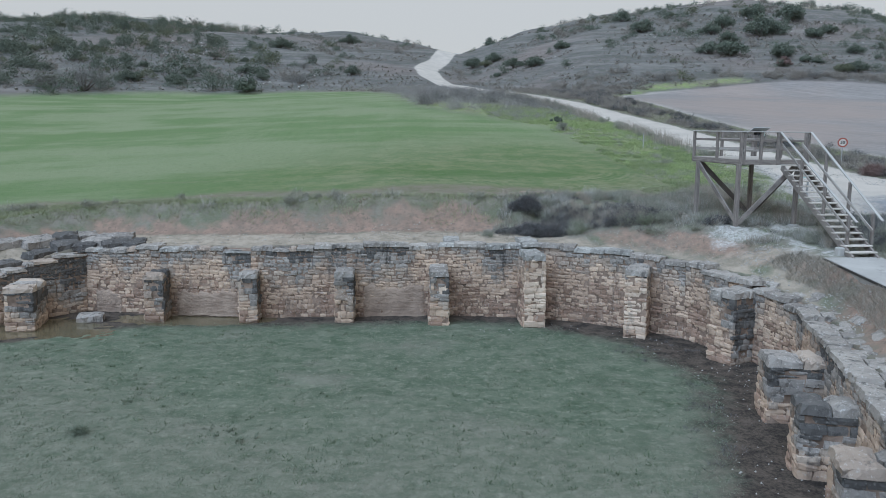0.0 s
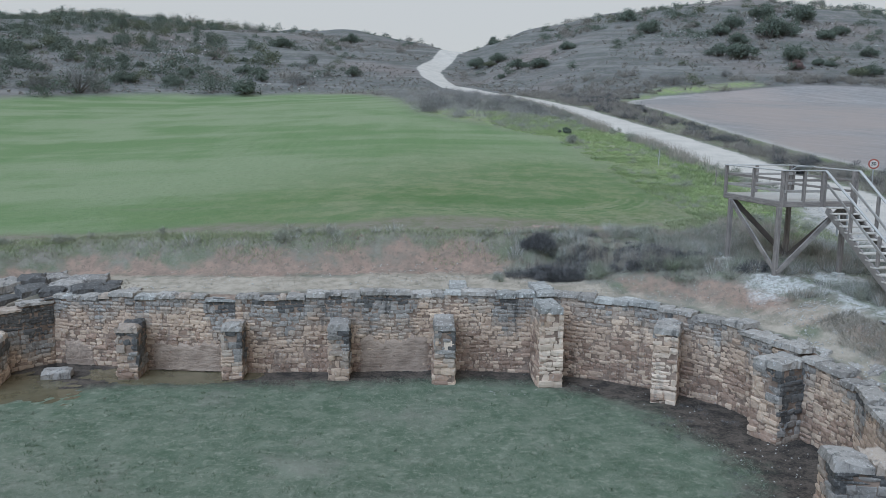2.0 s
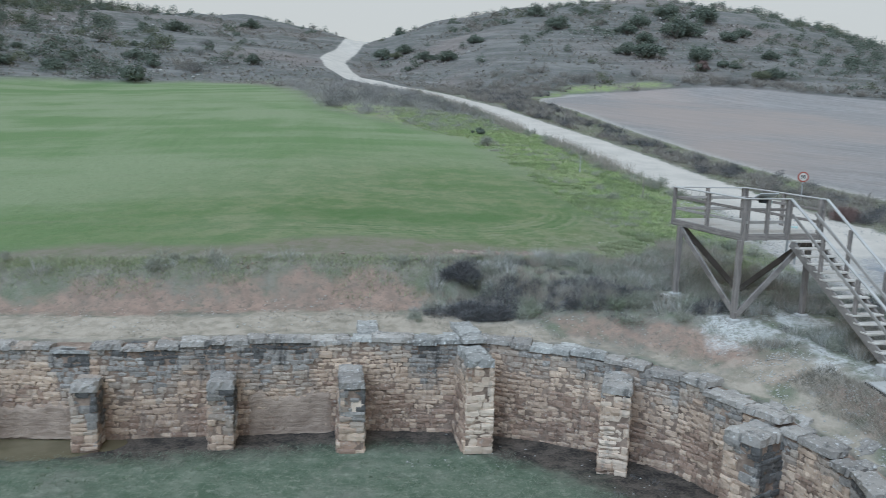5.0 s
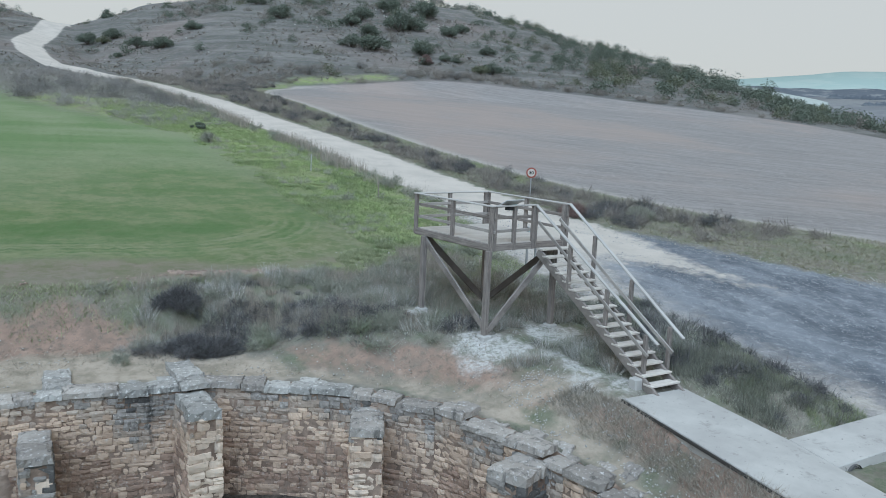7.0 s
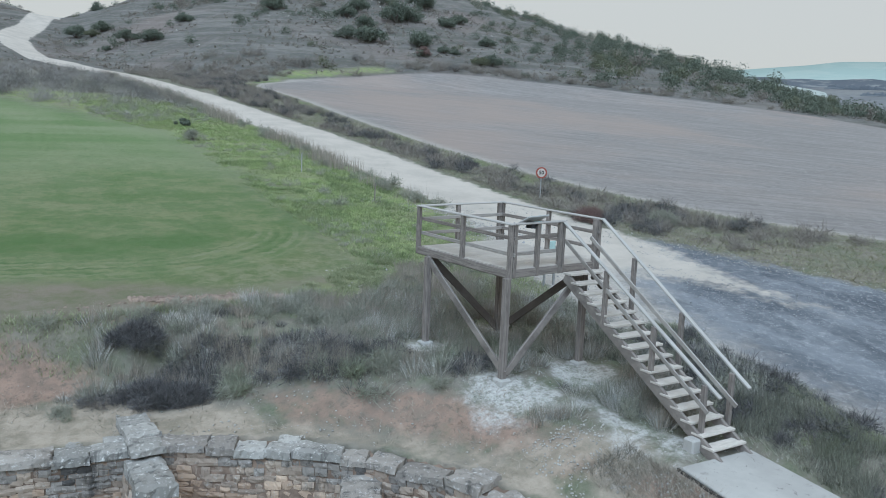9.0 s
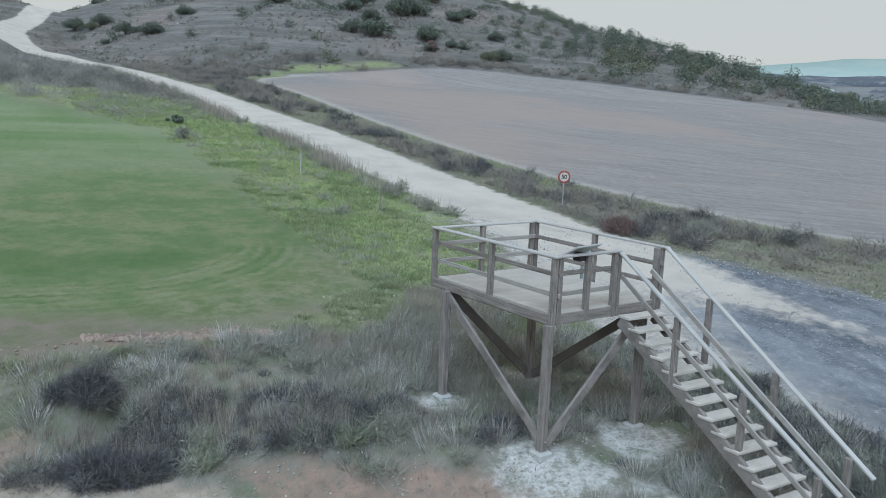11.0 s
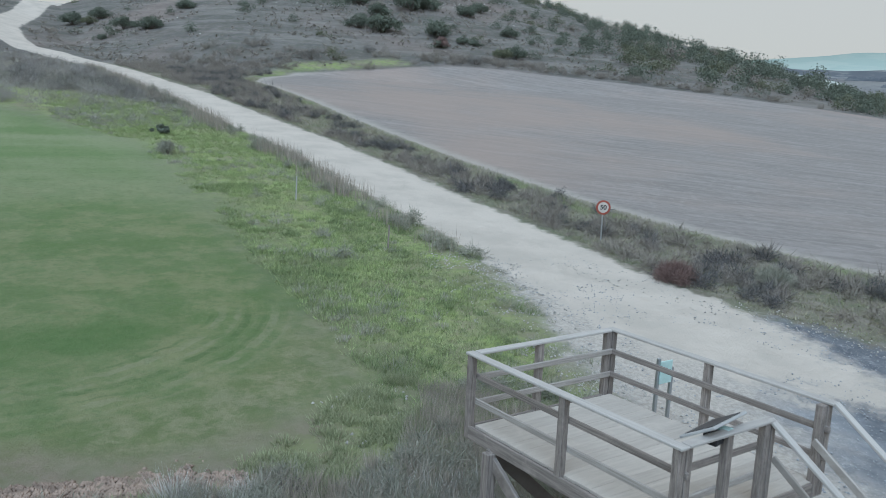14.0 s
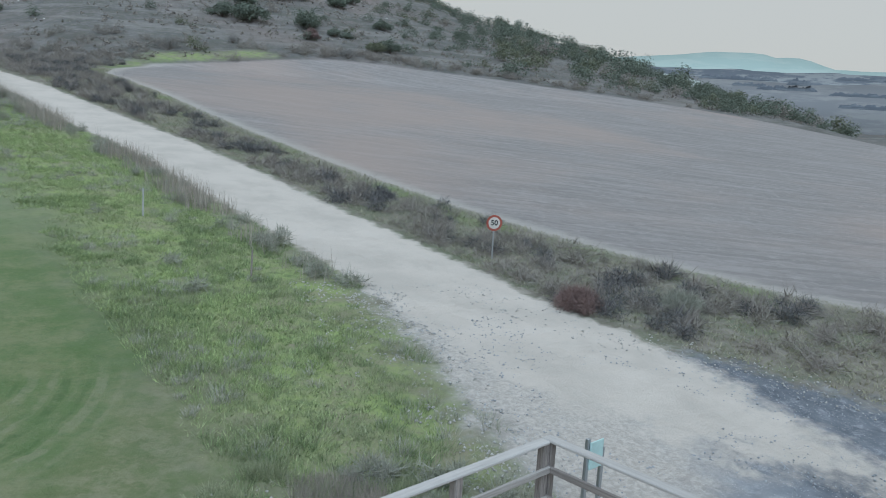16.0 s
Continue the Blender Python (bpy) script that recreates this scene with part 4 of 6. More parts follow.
def render_coat(k, x0, x1, z1, label):
    """A patch where old render still covers the stones."""
    a, b = Vector(FOOT[k]), Vector(FOOT[k + 1])
    turn = math.degrees(math.atan2(b.y - a.y, b.x - a.x))
    nx, nz = 26, 14
    verts, faces = [], []
    for j in range(nz + 1):
        for i in range(nx + 1):
            x = x0 + (x1 - x0) * i / nx
            edge = z1 * (0.9 + 0.06 * math.sin(x * 3.1) + 0.05 * math.sin(x * 9) + 0.04 * math.sin(x * 23))
            z = -0.05 + edge * j / nz
            rim = min(i, nx - i, nz - j) / 2
            verts.append((x + rnd.uniform(-0.02, 0.02), -0.03 + 0.09 * max(0, 1 - rim) + 0.006 * math.sin(x * 5 + z * 4) + 0.008 * math.sin(z * 38 + math.sin(x * 3)) + rnd.uniform(-0.015, 0.015), z + rnd.uniform(-0.02, 0.02)))
    for j in range(nz):
        for i in range(nx):
            q = j * (nx + 1) + i
            faces.append((q, q + 1, q + nx + 2, q + nx + 1))
    ob = mesh_object("render_coat", verts, faces, RENDER_COAT, walls[k], label, True)
    ob.matrix_basis = pose(a.x, a.y, 0, 0, 0, turn)


walls = {k: wall_section(k) for k in range(1, 18)}
render_coat(6, 0.5, 2.9, 1.35, "smooth worn tan render low on the wall")
render_coat(4, 0.5, 2.9, 1.05, "smooth worn tan render low on the wall")
render_coat(3, 0.3, 1.4, 0.9, "smooth worn tan render low on the wall")

pillar(-12.1, 28.05, 8, 0.95, 1.7, 1.42, grey=(0.4, 0.3))
pillar(-8.12, 29.42, 2, 0.68, 1.1, 1.62, grey=(0.28, 0.55))
pillar(-4.87, 29.35, 1, 0.66, 0.85, 1.70, grey=(0.25, 0.5))
pillar(-1.53, 29.15, 0, 0.68, 1.0, 1.80, grey=(0.15, 0.4))
paler = pillar(1.76, 28.76, 0, 0.68, 1.5, 1.92, grey=(0.22, 0.2), label="rough stone buttress pillar with one pale block in its face")
place("pale_block", STONE_SETS[STONE_PALE][0], paler, pose(0.14, 0.015, 1.02, -2, 1, 0) @ Matrix.Diagonal((0.32, 0.45, 0.36, 1)))
pillar(5.03, 28.5, 3, 0.76, 1.55, 2.52, batter=0.025, grey=(-2, -2), label="tallest stone buttress pillar, pale and slightly battered")
pillar(8.08, 27.0, -22, 0.74, 1.35, 2.28, batter=0.012, grey=(-2, -0.2))
pillar(9.85, 24.2, -62, 0.92, 1.1, 2.15, grey=(0.0, 0.5))
pillar(9.15, 19.55, -98, 1.05, 1.6, 1.55, grey=(0.1, 0.1))
pillar(8.45, 16.4, -104, 1.0, 1.5, 1.5, grey=(0.05, 0.15))
pillar(7.85, 13.6, -104, 1.0, 1.4, 1.45)

# flat slabs set in the slope behind the eastern wall
slab_no = 0
for k in range(12, 17):
    a, b = Vector(FOOT[k]), Vector(FOOT[k + 1])
    along = (b - a).normalized()
    out = Vector((-along.y, along.x))
    q = 0.2
    while q < (b - a).length:
        for off in (0.85, 1.2):
            if rnd.random() < (0.8 if off < 1.0 else 0.55):
                p = a + along * q + out * (off + rnd.uniform(-0.12, 0.12))
                me = SLABS[slab_no % 8]
                slab_no += 1
                ob = new("stone_slab", me)
                lift = gz(p.x + out.x * 0.2, p.y + out.y * 0.2) - gz(p.x - out.x * 0.2, p.y - out.y * 0.2)
                tilt = math.degrees(math.atan2(lift, 0.4))
                turn = math.degrees(math.atan2(along.y, along.x)) + rnd.uniform(-14, 14)
                ob.matrix_basis = pose(p.x, p.y, gz(p.x, p.y) - 0.10) @ pose(0, 0, 0, 0, 0, turn) @ pose(0, 0, 0, tilt, rnd.uniform(-4, 4), 0) @ Matrix.Diagonal((rnd.uniform(0.35, 0.75), rnd.uniform(0.26, 0.42), 0.12, 1))
                tagged(ob, "flat grey limestone slab bedded behind the wall", "stone slab", "slabs behind the wall")
        q += rnd.uniform(0.45, 0.75)

# the long coping that runs back over the wall from the tallest pillar, and loose blocks on the rim
coping = thing("coping_stones", pose(5.02, 30.1, 0, 0, 0, 2), "row of pale coping slabs lying across the wall top", "coping")
for i, (yy, zz) in enumerate(((-0.05, 2.60), (0.6, 2.62), (1.2, 2.6))):
    place("slab", PALE_SLABS[i % 5], coping, pose(0.03 * (i % 2), yy, zz, 1, -1, 4 * (i % 2)) @ Matrix.Diagonal((0.62, 0.66, 0.14, 1)))
coping = thing("coping_stones", pose(2.25, 30.75, 0, 0, 0, -3), "two pale slabs lying on the wall top", "coping")
for i, yy in enumerate((0.2, 0.85)):
    place("slab", PALE_SLABS[1 + i], coping, pose(0, yy, 2.56, 1, 1, 3) @ Matrix.Diagonal((0.6, 0.62, 0.16, 1)))


def loose_block(x, y, z, size, turn, tilt=4, mat=STONE_CAP, label="fallen weathered limestone block"):
    me = rnd.choice(SLABS).copy()
    me.materials.clear()
    me.materials.append(mat)
    ob = new("stone_block", me)
    ob.matrix_basis = pose(x, y, z, tilt, -tilt / 2, turn) @ Matrix.Diagonal((*size, 1))
    return tagged(ob, label, "stone block", "loose blocks on the rim")


# black on the smaller blocks is dark crust plus the heap's shade, as colour
for x, y, sx, sy, sz, turn in ((-10.1, 31.7, 0.9, 0.7, 0.4, 25), (-10.9, 32.2, 1.0, 0.7, 0.45, -10), (-11.9, 31.8, 0.9, 0.8, 0.4, 40), (-11.2, 31.7, 0.7, 0.6, 0.3, 5),
                               (-12.6, 31.0, 0.9, 0.6, 0.35, 60), (-10.4, 32.6, 1.2, 0.7, 0.5, 8), (-11.8, 32.9, 1.1, 0.8, 0.45, 30), (-13.0, 31.9, 1.2, 0.8, 0.45, 55), (-12.2, 32.4, 0.8, 0.6, 0.6, 20), (-14.0, 31.2, 1.1, 0.7, 0.4, 45), (-9.4, 31.6, 0.6, 0.5, 0.3, 70), (-9.6, 32.4, 0.7, 0.4, 0.25, 12), (-13.4, 30.1, 0.8, 0.6, 0.3, 50)):
    loose_block(x, y, gz(x, y) - 0.06, (sx * 1.15, sy * 1.1, sz * 0.75), turn, 5, STONE_BLACK if sx < 1.0 else STONE_GREY)
loose_block(-10.4, 29.7, -0.2, (0.9, 0.6, 0.38), 10, 3, STONE_GREY, "weathered block half sunk in the puddle")


# ---- timber lookout tower ----
FLOOR_Z, RAIL_Z, DECK_W, DECK_D = 5.80, 6.745, 2.60, 3.40
c9, s9 = math.cos(radians(TOWER_TURN)), math.sin(radians(TOWER_TURN))
tower = thing("lookout_tower", pose(TOWER_AT[0], TOWER_AT[1], 0, 0, 0, TOWER_TURN), "weathered grey timber lookout platform on four legs with a railing", "lookout tower")


def tower_ground(u, v):
    return gz(TOWER_AT[0] + u * c9 - v * s9, TOWER_AT[1] + u * s9 + v * c9)


# deck: joists, fascia boards, planks
for u in (0.06, 1.24, DECK_W - 0.06):
    part("joist", beam((u, 0.05, FLOOR_Z - 0.13), (u, DECK_D - 0.05, FLOOR_Z - 0.13), 0.08, 0.16), WOOD, tower)
part("fascia", beam((0.02, 0.02, FLOOR_Z - 0.11), (DECK_W - 0.02, 0.02, FLOOR_Z - 0.11), 0.045, 0.17), WOOD, tower)
part("fascia", beam((0.02, DECK_D - 0.06, FLOOR_Z - 0.11), (DECK_W - 0.02, DECK_D - 0.06, FLOOR_Z - 0.11), 0.045, 0.17), WOOD, tower)
part("fascia", beam((0.02, 0.05, FLOOR_Z - 0.11), (0.02, DECK_D - 0.09, FLOOR_Z - 0.11), 0.045, 0.17), WOOD, tower)
part("fascia", beam((DECK_W - 0.02, 0.05, FLOOR_Z - 0.11), (DECK_W - 0.02, DECK_D - 0.09, FLOOR_Z - 0.11), 0.045, 0.17), WOOD, tower)
count = 14
step_v = (DECK_D - 0.16) / count
for i in range(count):
    part("deck_board", box((DECK_W - 0.11 - 0.01 * (i % 2), step_v - 0.003, 0.035), pose(DECK_W / 2 + 0.02, 0.02 + (i + 0.5) * step_v, FLOOR_Z - 0.03 + 0.0015 * (i % 3)), 0.002), WOOD_DECK, tower)

# legs and braces
LEGS = [(0.0, 0.03), (-0.04, 2.80), (2.25, 0.03), (2.2, 2.85)]
for u, v in LEGS:
    g = tower_ground(u, v)
    leg = part("leg", box((0.135, 0.135, FLOOR_Z - 0.19 - g + 0.1), pose(u, v, (FLOOR_Z - 0.19 + g - 0.1) / 2)), WOOD, tower)
    part("footing", box((0.3, 0.3, 0.16), pose(u, v, g + 0.0), 0.03), CONCRETE, leg, "pale concrete footing")
g0, g3 = tower_ground(0, 0) + 0.18, tower_ground(2.25, 2.85) + 0.15
part("brace", beam((0.02, -0.02, g0), (0.0, 2.9, FLOOR_Z - 0.22), 0.06, 0.16), WOOD, tower)
part("brace", beam((0.06, 0.0, g0), (2.12, 0.0, FLOOR_Z - 0.24), 0.06, 0.16), WOOD, tower)
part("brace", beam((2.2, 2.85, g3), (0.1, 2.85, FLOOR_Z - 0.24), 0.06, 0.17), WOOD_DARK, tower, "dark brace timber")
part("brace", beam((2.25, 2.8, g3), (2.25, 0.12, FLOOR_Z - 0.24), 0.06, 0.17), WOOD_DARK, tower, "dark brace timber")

# railing
POSTS = [(0, 0, 1), (0, 1.64, 0), (0, DECK_D, 0), (1.2, DECK_D, 0), (DECK_W, DECK_D, 1), (DECK_W, 1.66, 0), (DECK_W, 0, 1), (0.80, 0, 0), (1.44, 0, 2)]
for u, v, double in POSTS:
    du = 0.05 if u == 0 else 0.02 if u == DECK_W else 0.0
    dv = 0.03 if v == 0 else -0.05 if v == DECK_D else 0.0
    low = FLOOR_Z - 0.2
    part("rail_post", box((0.095, 0.095, RAIL_Z - 0.03 - low), pose(u + du, v + dv, (RAIL_Z - 0.03 + low) / 2)), WOOD, tower)
    if double == 1:
        part("rail_post", box((0.095, 0.095, RAIL_Z - 0.03 - low), pose(u + du + (0.11 if u == 0 else -0.11), v + dv, (RAIL_Z - 0.03 + low) / 2)), WOOD, tower)
    if double == 2:
        part("rail_post", box((0.06, 0.12, RAIL_Z - 0.03 - low), pose(u + 0.08, v + dv, (RAIL_Z - 0.03 + low) / 2)), WOOD, tower)
SIDES = [((0.05, -0.05), (0.05, DECK_D + 0.02)), ((0.13, DECK_D - 0.05), (DECK_W - 0.06, DECK_D - 0.05)), ((DECK_W + 0.02, DECK_D + 0.02), (DECK_W + 0.02, -0.08)), ((0.13, 0.02), (1.52, 0.02))]
for (u0, v0), (u1, v1) in SIDES:
    part("handrail", beam((u0, v0, RAIL_Z - 0.015), (u1, v1, RAIL_Z - 0.015), 0.125, 0.035), WOOD_TOP, tower, "bleached flat handrail")
    for z in (FLOOR_Z + 0.29, FLOOR_Z + 0.63):
        inset = 0.06
        a, b = Vector((u0, v0, z)), Vector((u1, v1, z))
        mid = Vector((DECK_W / 2, DECK_D / 2, z))
        shift = Vector((0, 0, 0))
        shift.x = 0.07 * (1 if abs(u0 - u1) < 0.01 and u0 < 1 else -1 if abs(u0 - u1) < 0.01 else 0)
        shift.y = 0.07 * (1 if abs(v0 - v1) < 0.01 and v0 < 1 else -1 if abs(v0 - v1) < 0.01 else 0)
        part("mid_rail", beam(a + shift, b + shift, 0.035, 0.078), WOOD_PALE if v0 > 1 and v1 > 1 or z < FLOOR_Z + 0.4 and u0 < 1 else WOOD, tower)

# ---- stairs, sixteen open treads ----
stairs = thing("timber_stairs", pose(14.02, 29.36, 0, 0, 0, 5.0), "open timber stairs with bleached treads and handrails", "stairs")
to_stairs = stairs.matrix_basis.inverted()
FOOT_Z, RUN, TREADS = 3.03, 4.10, 16
rise, going = (FLOOR_Z - 0.02 - FOOT_Z) / (TREADS + 1), RUN / (TREADS - 1)
for i in range(TREADS):
    part("tread", box((0.90, 0.27, 0.045), pose(0.01 * (i % 2), -4.30 + going * i, FOOT_Z + rise * (i + 1) - 0.022), 0.006), WOOD_TREAD, stairs)
for x in (-0.40, 0.40):
    part("stringer", beam((x, -4.62, FOOT_Z - 0.13), (x, -0.10, FLOOR_Z - 0.27), 0.07, 0.22), WOOD, stairs)


def stair_rail(name, a, b, wide, high, material, label=""):
    part(name, beam(to_stairs @ Vector(a), to_stairs @ Vector(b), wide, high), material, stairs, label)


stair_rail("handrail", (14.66, 29.38, 6.74), (15.05, 25.20, 4.11), 0.09, 0.04, WOOD_TOP, "bleached flat handrail")
stair_rail("handrail", (13.53, 29.28, 6.74), (14.16, 25.04, 4.08), 0.09, 0.04, WOOD_TOP, "bleached flat handrail")
stair_rail("mid_rail", (14.34, 29.36, 6.34), (14.76, 25.21, 3.80), 0.04, 0.09, WOOD_PALE)
stair_rail("mid_rail", (13.60, 29.25, 6.30), (13.98, 25.14, 3.80), 0.035, 0.085, WOOD_PALE)
for x, y, z in ((14.72, 28.29, 6.04), (14.86, 26.91, 5.17), (14.95, 25.56, 4.31), (13.74, 27.96, 5.88), (13.90, 26.62, 5.04), (14.06, 25.34, 4.25)):
    q = to_stairs @ Vector((x, y, z))
    part("rail_post", box((0.08, 0.10, 1.12), pose(q.x, q.y, q.z - 0.56)), WOOD, stairs)
part("footing", box((0.25, 0.25, 0.6), pose(-0.5, -4.0, FOOT_Z - 0.05), 0.03), CONCRETE, stairs, "pale concrete footing")

# reading panel on the deck
lectern = thing("reading_panel", pose(TOWER_AT[0] + 0.74 * c9 - 0.17 * s9, TOWER_AT[1] + 0.74 * s9 + 0.17 * c9, FLOOR_Z, 0, 0, TOWER_TURN + 190), "sloping information panel on a bracket behind the railing", "information panel")
part("panel", box((0.70, 0.42, 0.03), pose(0, 0, 0.97, 30), 0.006), PANEL_GREY, lectern)
part("picture", box((0.60, 0.33, 0.006), pose(0, -0.009, 0.986, 30), 0.001), DARK_PANEL, lectern, "dark picture on the panel")
part("bracket", box((0.16, 0.16, 0.13), pose(0.10, 0.06, 0.88), 0.01), DARK_PANEL, lectern, "black bracket under the panel")
part("box", box((0.12, 0.14, 0.16), pose(-0.07, 0.10, 0.87), 0.01), TEAL_PANEL, lectern, "pale teal box under the panel")

# ---- concrete path ----
def slab_path(name, outline, thick, label):
    bm = bmesh.new()
    vs = [bm.verts.new((x, y, z)) for x, y, z in outline]
    face = bm.faces.new(vs)
    geo = bmesh.ops.extrude_face_region(bm, geom=[face])
    for v in geo["geom"]:
        if isinstance(v, bmesh.types.BMVert):
            v.co.z -= thick
    bmesh.ops.bevel(bm, geom=bm.edges[:], offset=0.015, segments=1, affect="EDGES")
    return tagged(part(name, bm, CONCRETE), label, "path", kind="structure")


slab_path("pavement_1", [(13.15, 24.85, 3.04), (14.95, 24.95, 3.04), (15.08, 22.13, 2.86), (14.85, 19.5, 2.74), (14.2, 14.0, 2.5), (12.6, 14.0, 2.5), (13.0, 19.5, 2.74)], 0.25,
          "pale concrete path at the foot of the stairs")
slab_path("pavement_2", [(15.085, 22.12, 2.868), (17.1, 22.15, 2.98), (19.0, 22.2, 3.05), (19.0, 21.0, 3.05), (17.1, 20.9, 2.98), (14.99, 20.9, 2.79)], 0.45, "pale concrete ramp joining the path")
edging = tagged(part("trim_1", beam((13.10, 24.86, 3.0), (12.955, 19.5, 2.70), 0.03, 0.07), EDGING), "dark rotten edging board along the concrete path", "edging", kind="structure")
# mouth of a drain pipe under the ramp, the hole's shade put into its colour
drain = thing("drain_pipe", pose(15.45, 20.95, 2.58), "dark mouth of a concrete drain pipe under the ramp", "drain pipe")
bm = bmesh.new()
bmesh.ops.create_cone(bm, cap_ends=False, segments=24, radius1=0.20, radius2=0.20, depth=0.8, matrix=pose(0, 0.3, 0, 90))
bmesh.ops.create_cone(bm, cap_ends=False, segments=24, radius1=0.16, radius2=0.16, depth=0.8, matrix=pose(0, 0.3, 0, 90))
part("pipe", bm, PIPE, drain)

# ---- things by the road ----
sign_x, sign_y = 25.9, 48.7
sign = thing("speed_sign", pose(sign_x, sign_y, gz(sign_x, sign_y), 0, 0, -24), "round red-rimmed speed limit sign on a thin steel post", "road sign")
part("post", tube(bmesh.new(), (0, 0.03, -0.2), (0, 0.03, 1.53), 0.03, 0.03), STEEL, sign)
disc = part("disc", tube(bmesh.new(), (0, 0.0, 1.28), (0, 0.012, 1.28), 0.275, 0.275, 40), RED_PAINT, sign, "red rim of the sign")
part("face", tube(bmesh.new(), (0, -0.006, 1.28), (0, 0.002, 1.28), 0.20, 0.20, 40), WHITE_PAINT, disc, "white face of the sign")
text = bpy.data.curves.new("digits", "FONT")
text.body, text.size, text.align_x, text.align_y, text.extrude = "50", 0.25, "CENTER", "CENTER", 0.002
text.offset = 0.006
text.materials.append(BLACK_PAINT)
digits = new("digits", text)
digits.parent = disc
digits.matrix_basis = pose(0, -0.012, 1.28, 90)

board = thing("notice_board", pose(17.2, 35.0, gz(17.2, 35.0), 0, 0, 8), "small pale teal notice board on two thin posts", "notice board")
for x, top in ((-0.19, 1.38), (0.19, 1.16)):
    part("post", box((0.07, 0.06, top + 0.1), pose(x, 0, top / 2 - 0.05)), STEEL, board)
part("panel", box((0.32, 0.025, 0.44), pose(-0.02, -0.045, 1.1), 0.004), TEAL_PANEL, board)

stake = thing("marker_post", pose(16.4, 56.6, gz(16.4, 56.6)), "thin pale marker post in the verge grass", "post")
part("post", tube(bmesh.new(), (0, 0, -0.2), (0.02, 0, 1.0), 0.03, 0.028), PANEL_GREY, stake)
stake = thing("marker_post", pose(17.3, 48.9, gz(17.3, 48.9)), "thin grey marker post in the verge grass", "post")
part("post", tube(bmesh.new(), (0, 0, -0.2), (0.03, 0, 0.8), 0.03, 0.025), WOOD, stake)


# ---- plants ----
def leaf_cloud(rng, centres, radii, per, size, twigs=False):
    """Triangles scattered through balls, as leaves or as thin twigs pointing outwards: verts and faces."""
    n = len(centres) * per
    c = np.repeat(np.asarray(centres, float), per, 0)
    r = np.repeat(np.asarray(radii, float), per)
    d = rng.normal(size=(n, 3))
    d /= np.linalg.norm(d, axis=1)[:, None]
    p = c + d * (r * rng.uniform(0.55, 1.05, n))[:, None] * np.array([1, 1, 0.8])
    a = rng.normal(size=(n, 3))
    a /= np.linalg.norm(a, axis=1)[:, None]
    b = np.cross(a, d)
    b /= np.linalg.norm(b, axis=1)[:, None] + 1e-6
    s = (size * rng.uniform(0.6, 1.4, n))[:, None] if np.isscalar(size) else (np.repeat(size, per) * rng.uniform(0.6, 1.4, n))[:, None]
    if twigs:
        out = d * 0.7 + rng.normal(0, 0.7, (n, 3)) + np.array([0, 0, 0.25])
        tip, side = p + out * s * 0.85, b * s * 0.042
        v = np.stack([p - side, p + side, tip], 1).reshape(-1, 3)
    else:
        v = np.stack([p - a * s * 0.5, p + a * s * 0.5, p + b * s * 0.9], 1).reshape(-1, 3)
    return v, np.arange(3 * n).reshape(-1, 3)


def fast_mesh(name, v, f, material):
    me = bpy.data.meshes.new(name)
    me.vertices.add(len(v))
    me.vertices.foreach_set("co", np.asarray(v, np.float32).ravel())
    me.loops.add(f.size)
    me.loops.foreach_set("vertex_index", f.ravel())
    me.polygons.add(len(f))
    me.polygons.foreach_set("loop_start", np.arange(len(f)) * f.shape[1])
    me.update(calc_edges=True)
    me.materials.append(material)
    return me


def bush(name, x, y, wide, high, material, label, category="shrub", group="", seed=1, leaves=46, clumps=26, leaf=0.09, sink=0.05, twigs=False):
    rng = np.random.default_rng(seed)
    root = thing(name, pose(x, y, gz(x, y) - sink), label, category, group)
    ang, rad = rng.uniform(0, 2 * np.pi, clumps), np.sqrt(rng.uniform(0, 1, clumps)) * wide * 0.42
    rad *= 1 + 0.35 * np.sin(ang * 2 + seed) + 0.25 * np.sin(ang * 3 + 2 * seed)
    hz = high * (0.25 + 0.5 * rng.uniform(0, 1, clumps) * np.clip(1.15 - rad / (wide * 0.5), 0.1, 1))
    centres = np.stack([rad * np.cos(ang), rad * np.sin(ang), hz], 1)
    v, f = leaf_cloud(rng, centres, rng.uniform(0.12, 0.25, clumps) * wide, leaves, leaf, twigs)
    crown = new("crown", fast_mesh("crown", v, f, material))
    crown.parent = root
    bm = bmesh.new()
    for k in range(5):
        c = centres[k]
        tube(bm, (0, 0, -0.1), (c[0] * 0.7, c[1] * 0.7, c[2]), 0.03 * wide, 0.012 * wide, 6)
    part("woody_base", bm, BARK, root)
    return root


def thicket(name, xs, ys, sizes, heights, material, label, category, seed, per=8, clumps=9, leaf=0.16, twigs=False):
    """Many shrubs as one growth."""
    rng = np.random.default_rng(seed)
    zs = ground_height(xs, ys)
    n = len(xs)
    ox, oy = rng.normal(0, 0.22, n * clumps), rng.normal(0, 0.22, n * clumps)
    dome = np.exp(-(ox ** 2 + oy ** 2) / 0.12)
    cx = np.repeat(xs, clumps) + ox * np.repeat(sizes, clumps)
    cy = np.repeat(ys, clumps) + oy * np.repeat(sizes, clumps)
    cz = np.repeat(zs, clumps) + (0.1 + (0.15 + 0.55 * rng.uniform(0, 1, n * clumps)) * dome) * np.repeat(heights, clumps)
    rr = rng.uniform(0.16, 0.30, n * clumps) * np.repeat(sizes, clumps)
    v, f = leaf_cloud(rng, np.stack([cx, cy, cz], 1), rr, per, np.repeat(sizes, clumps) * leaf, twigs)
    return tagged(new(name, fast_mesh(name, v, f, material)), label, category, kind="stuff")


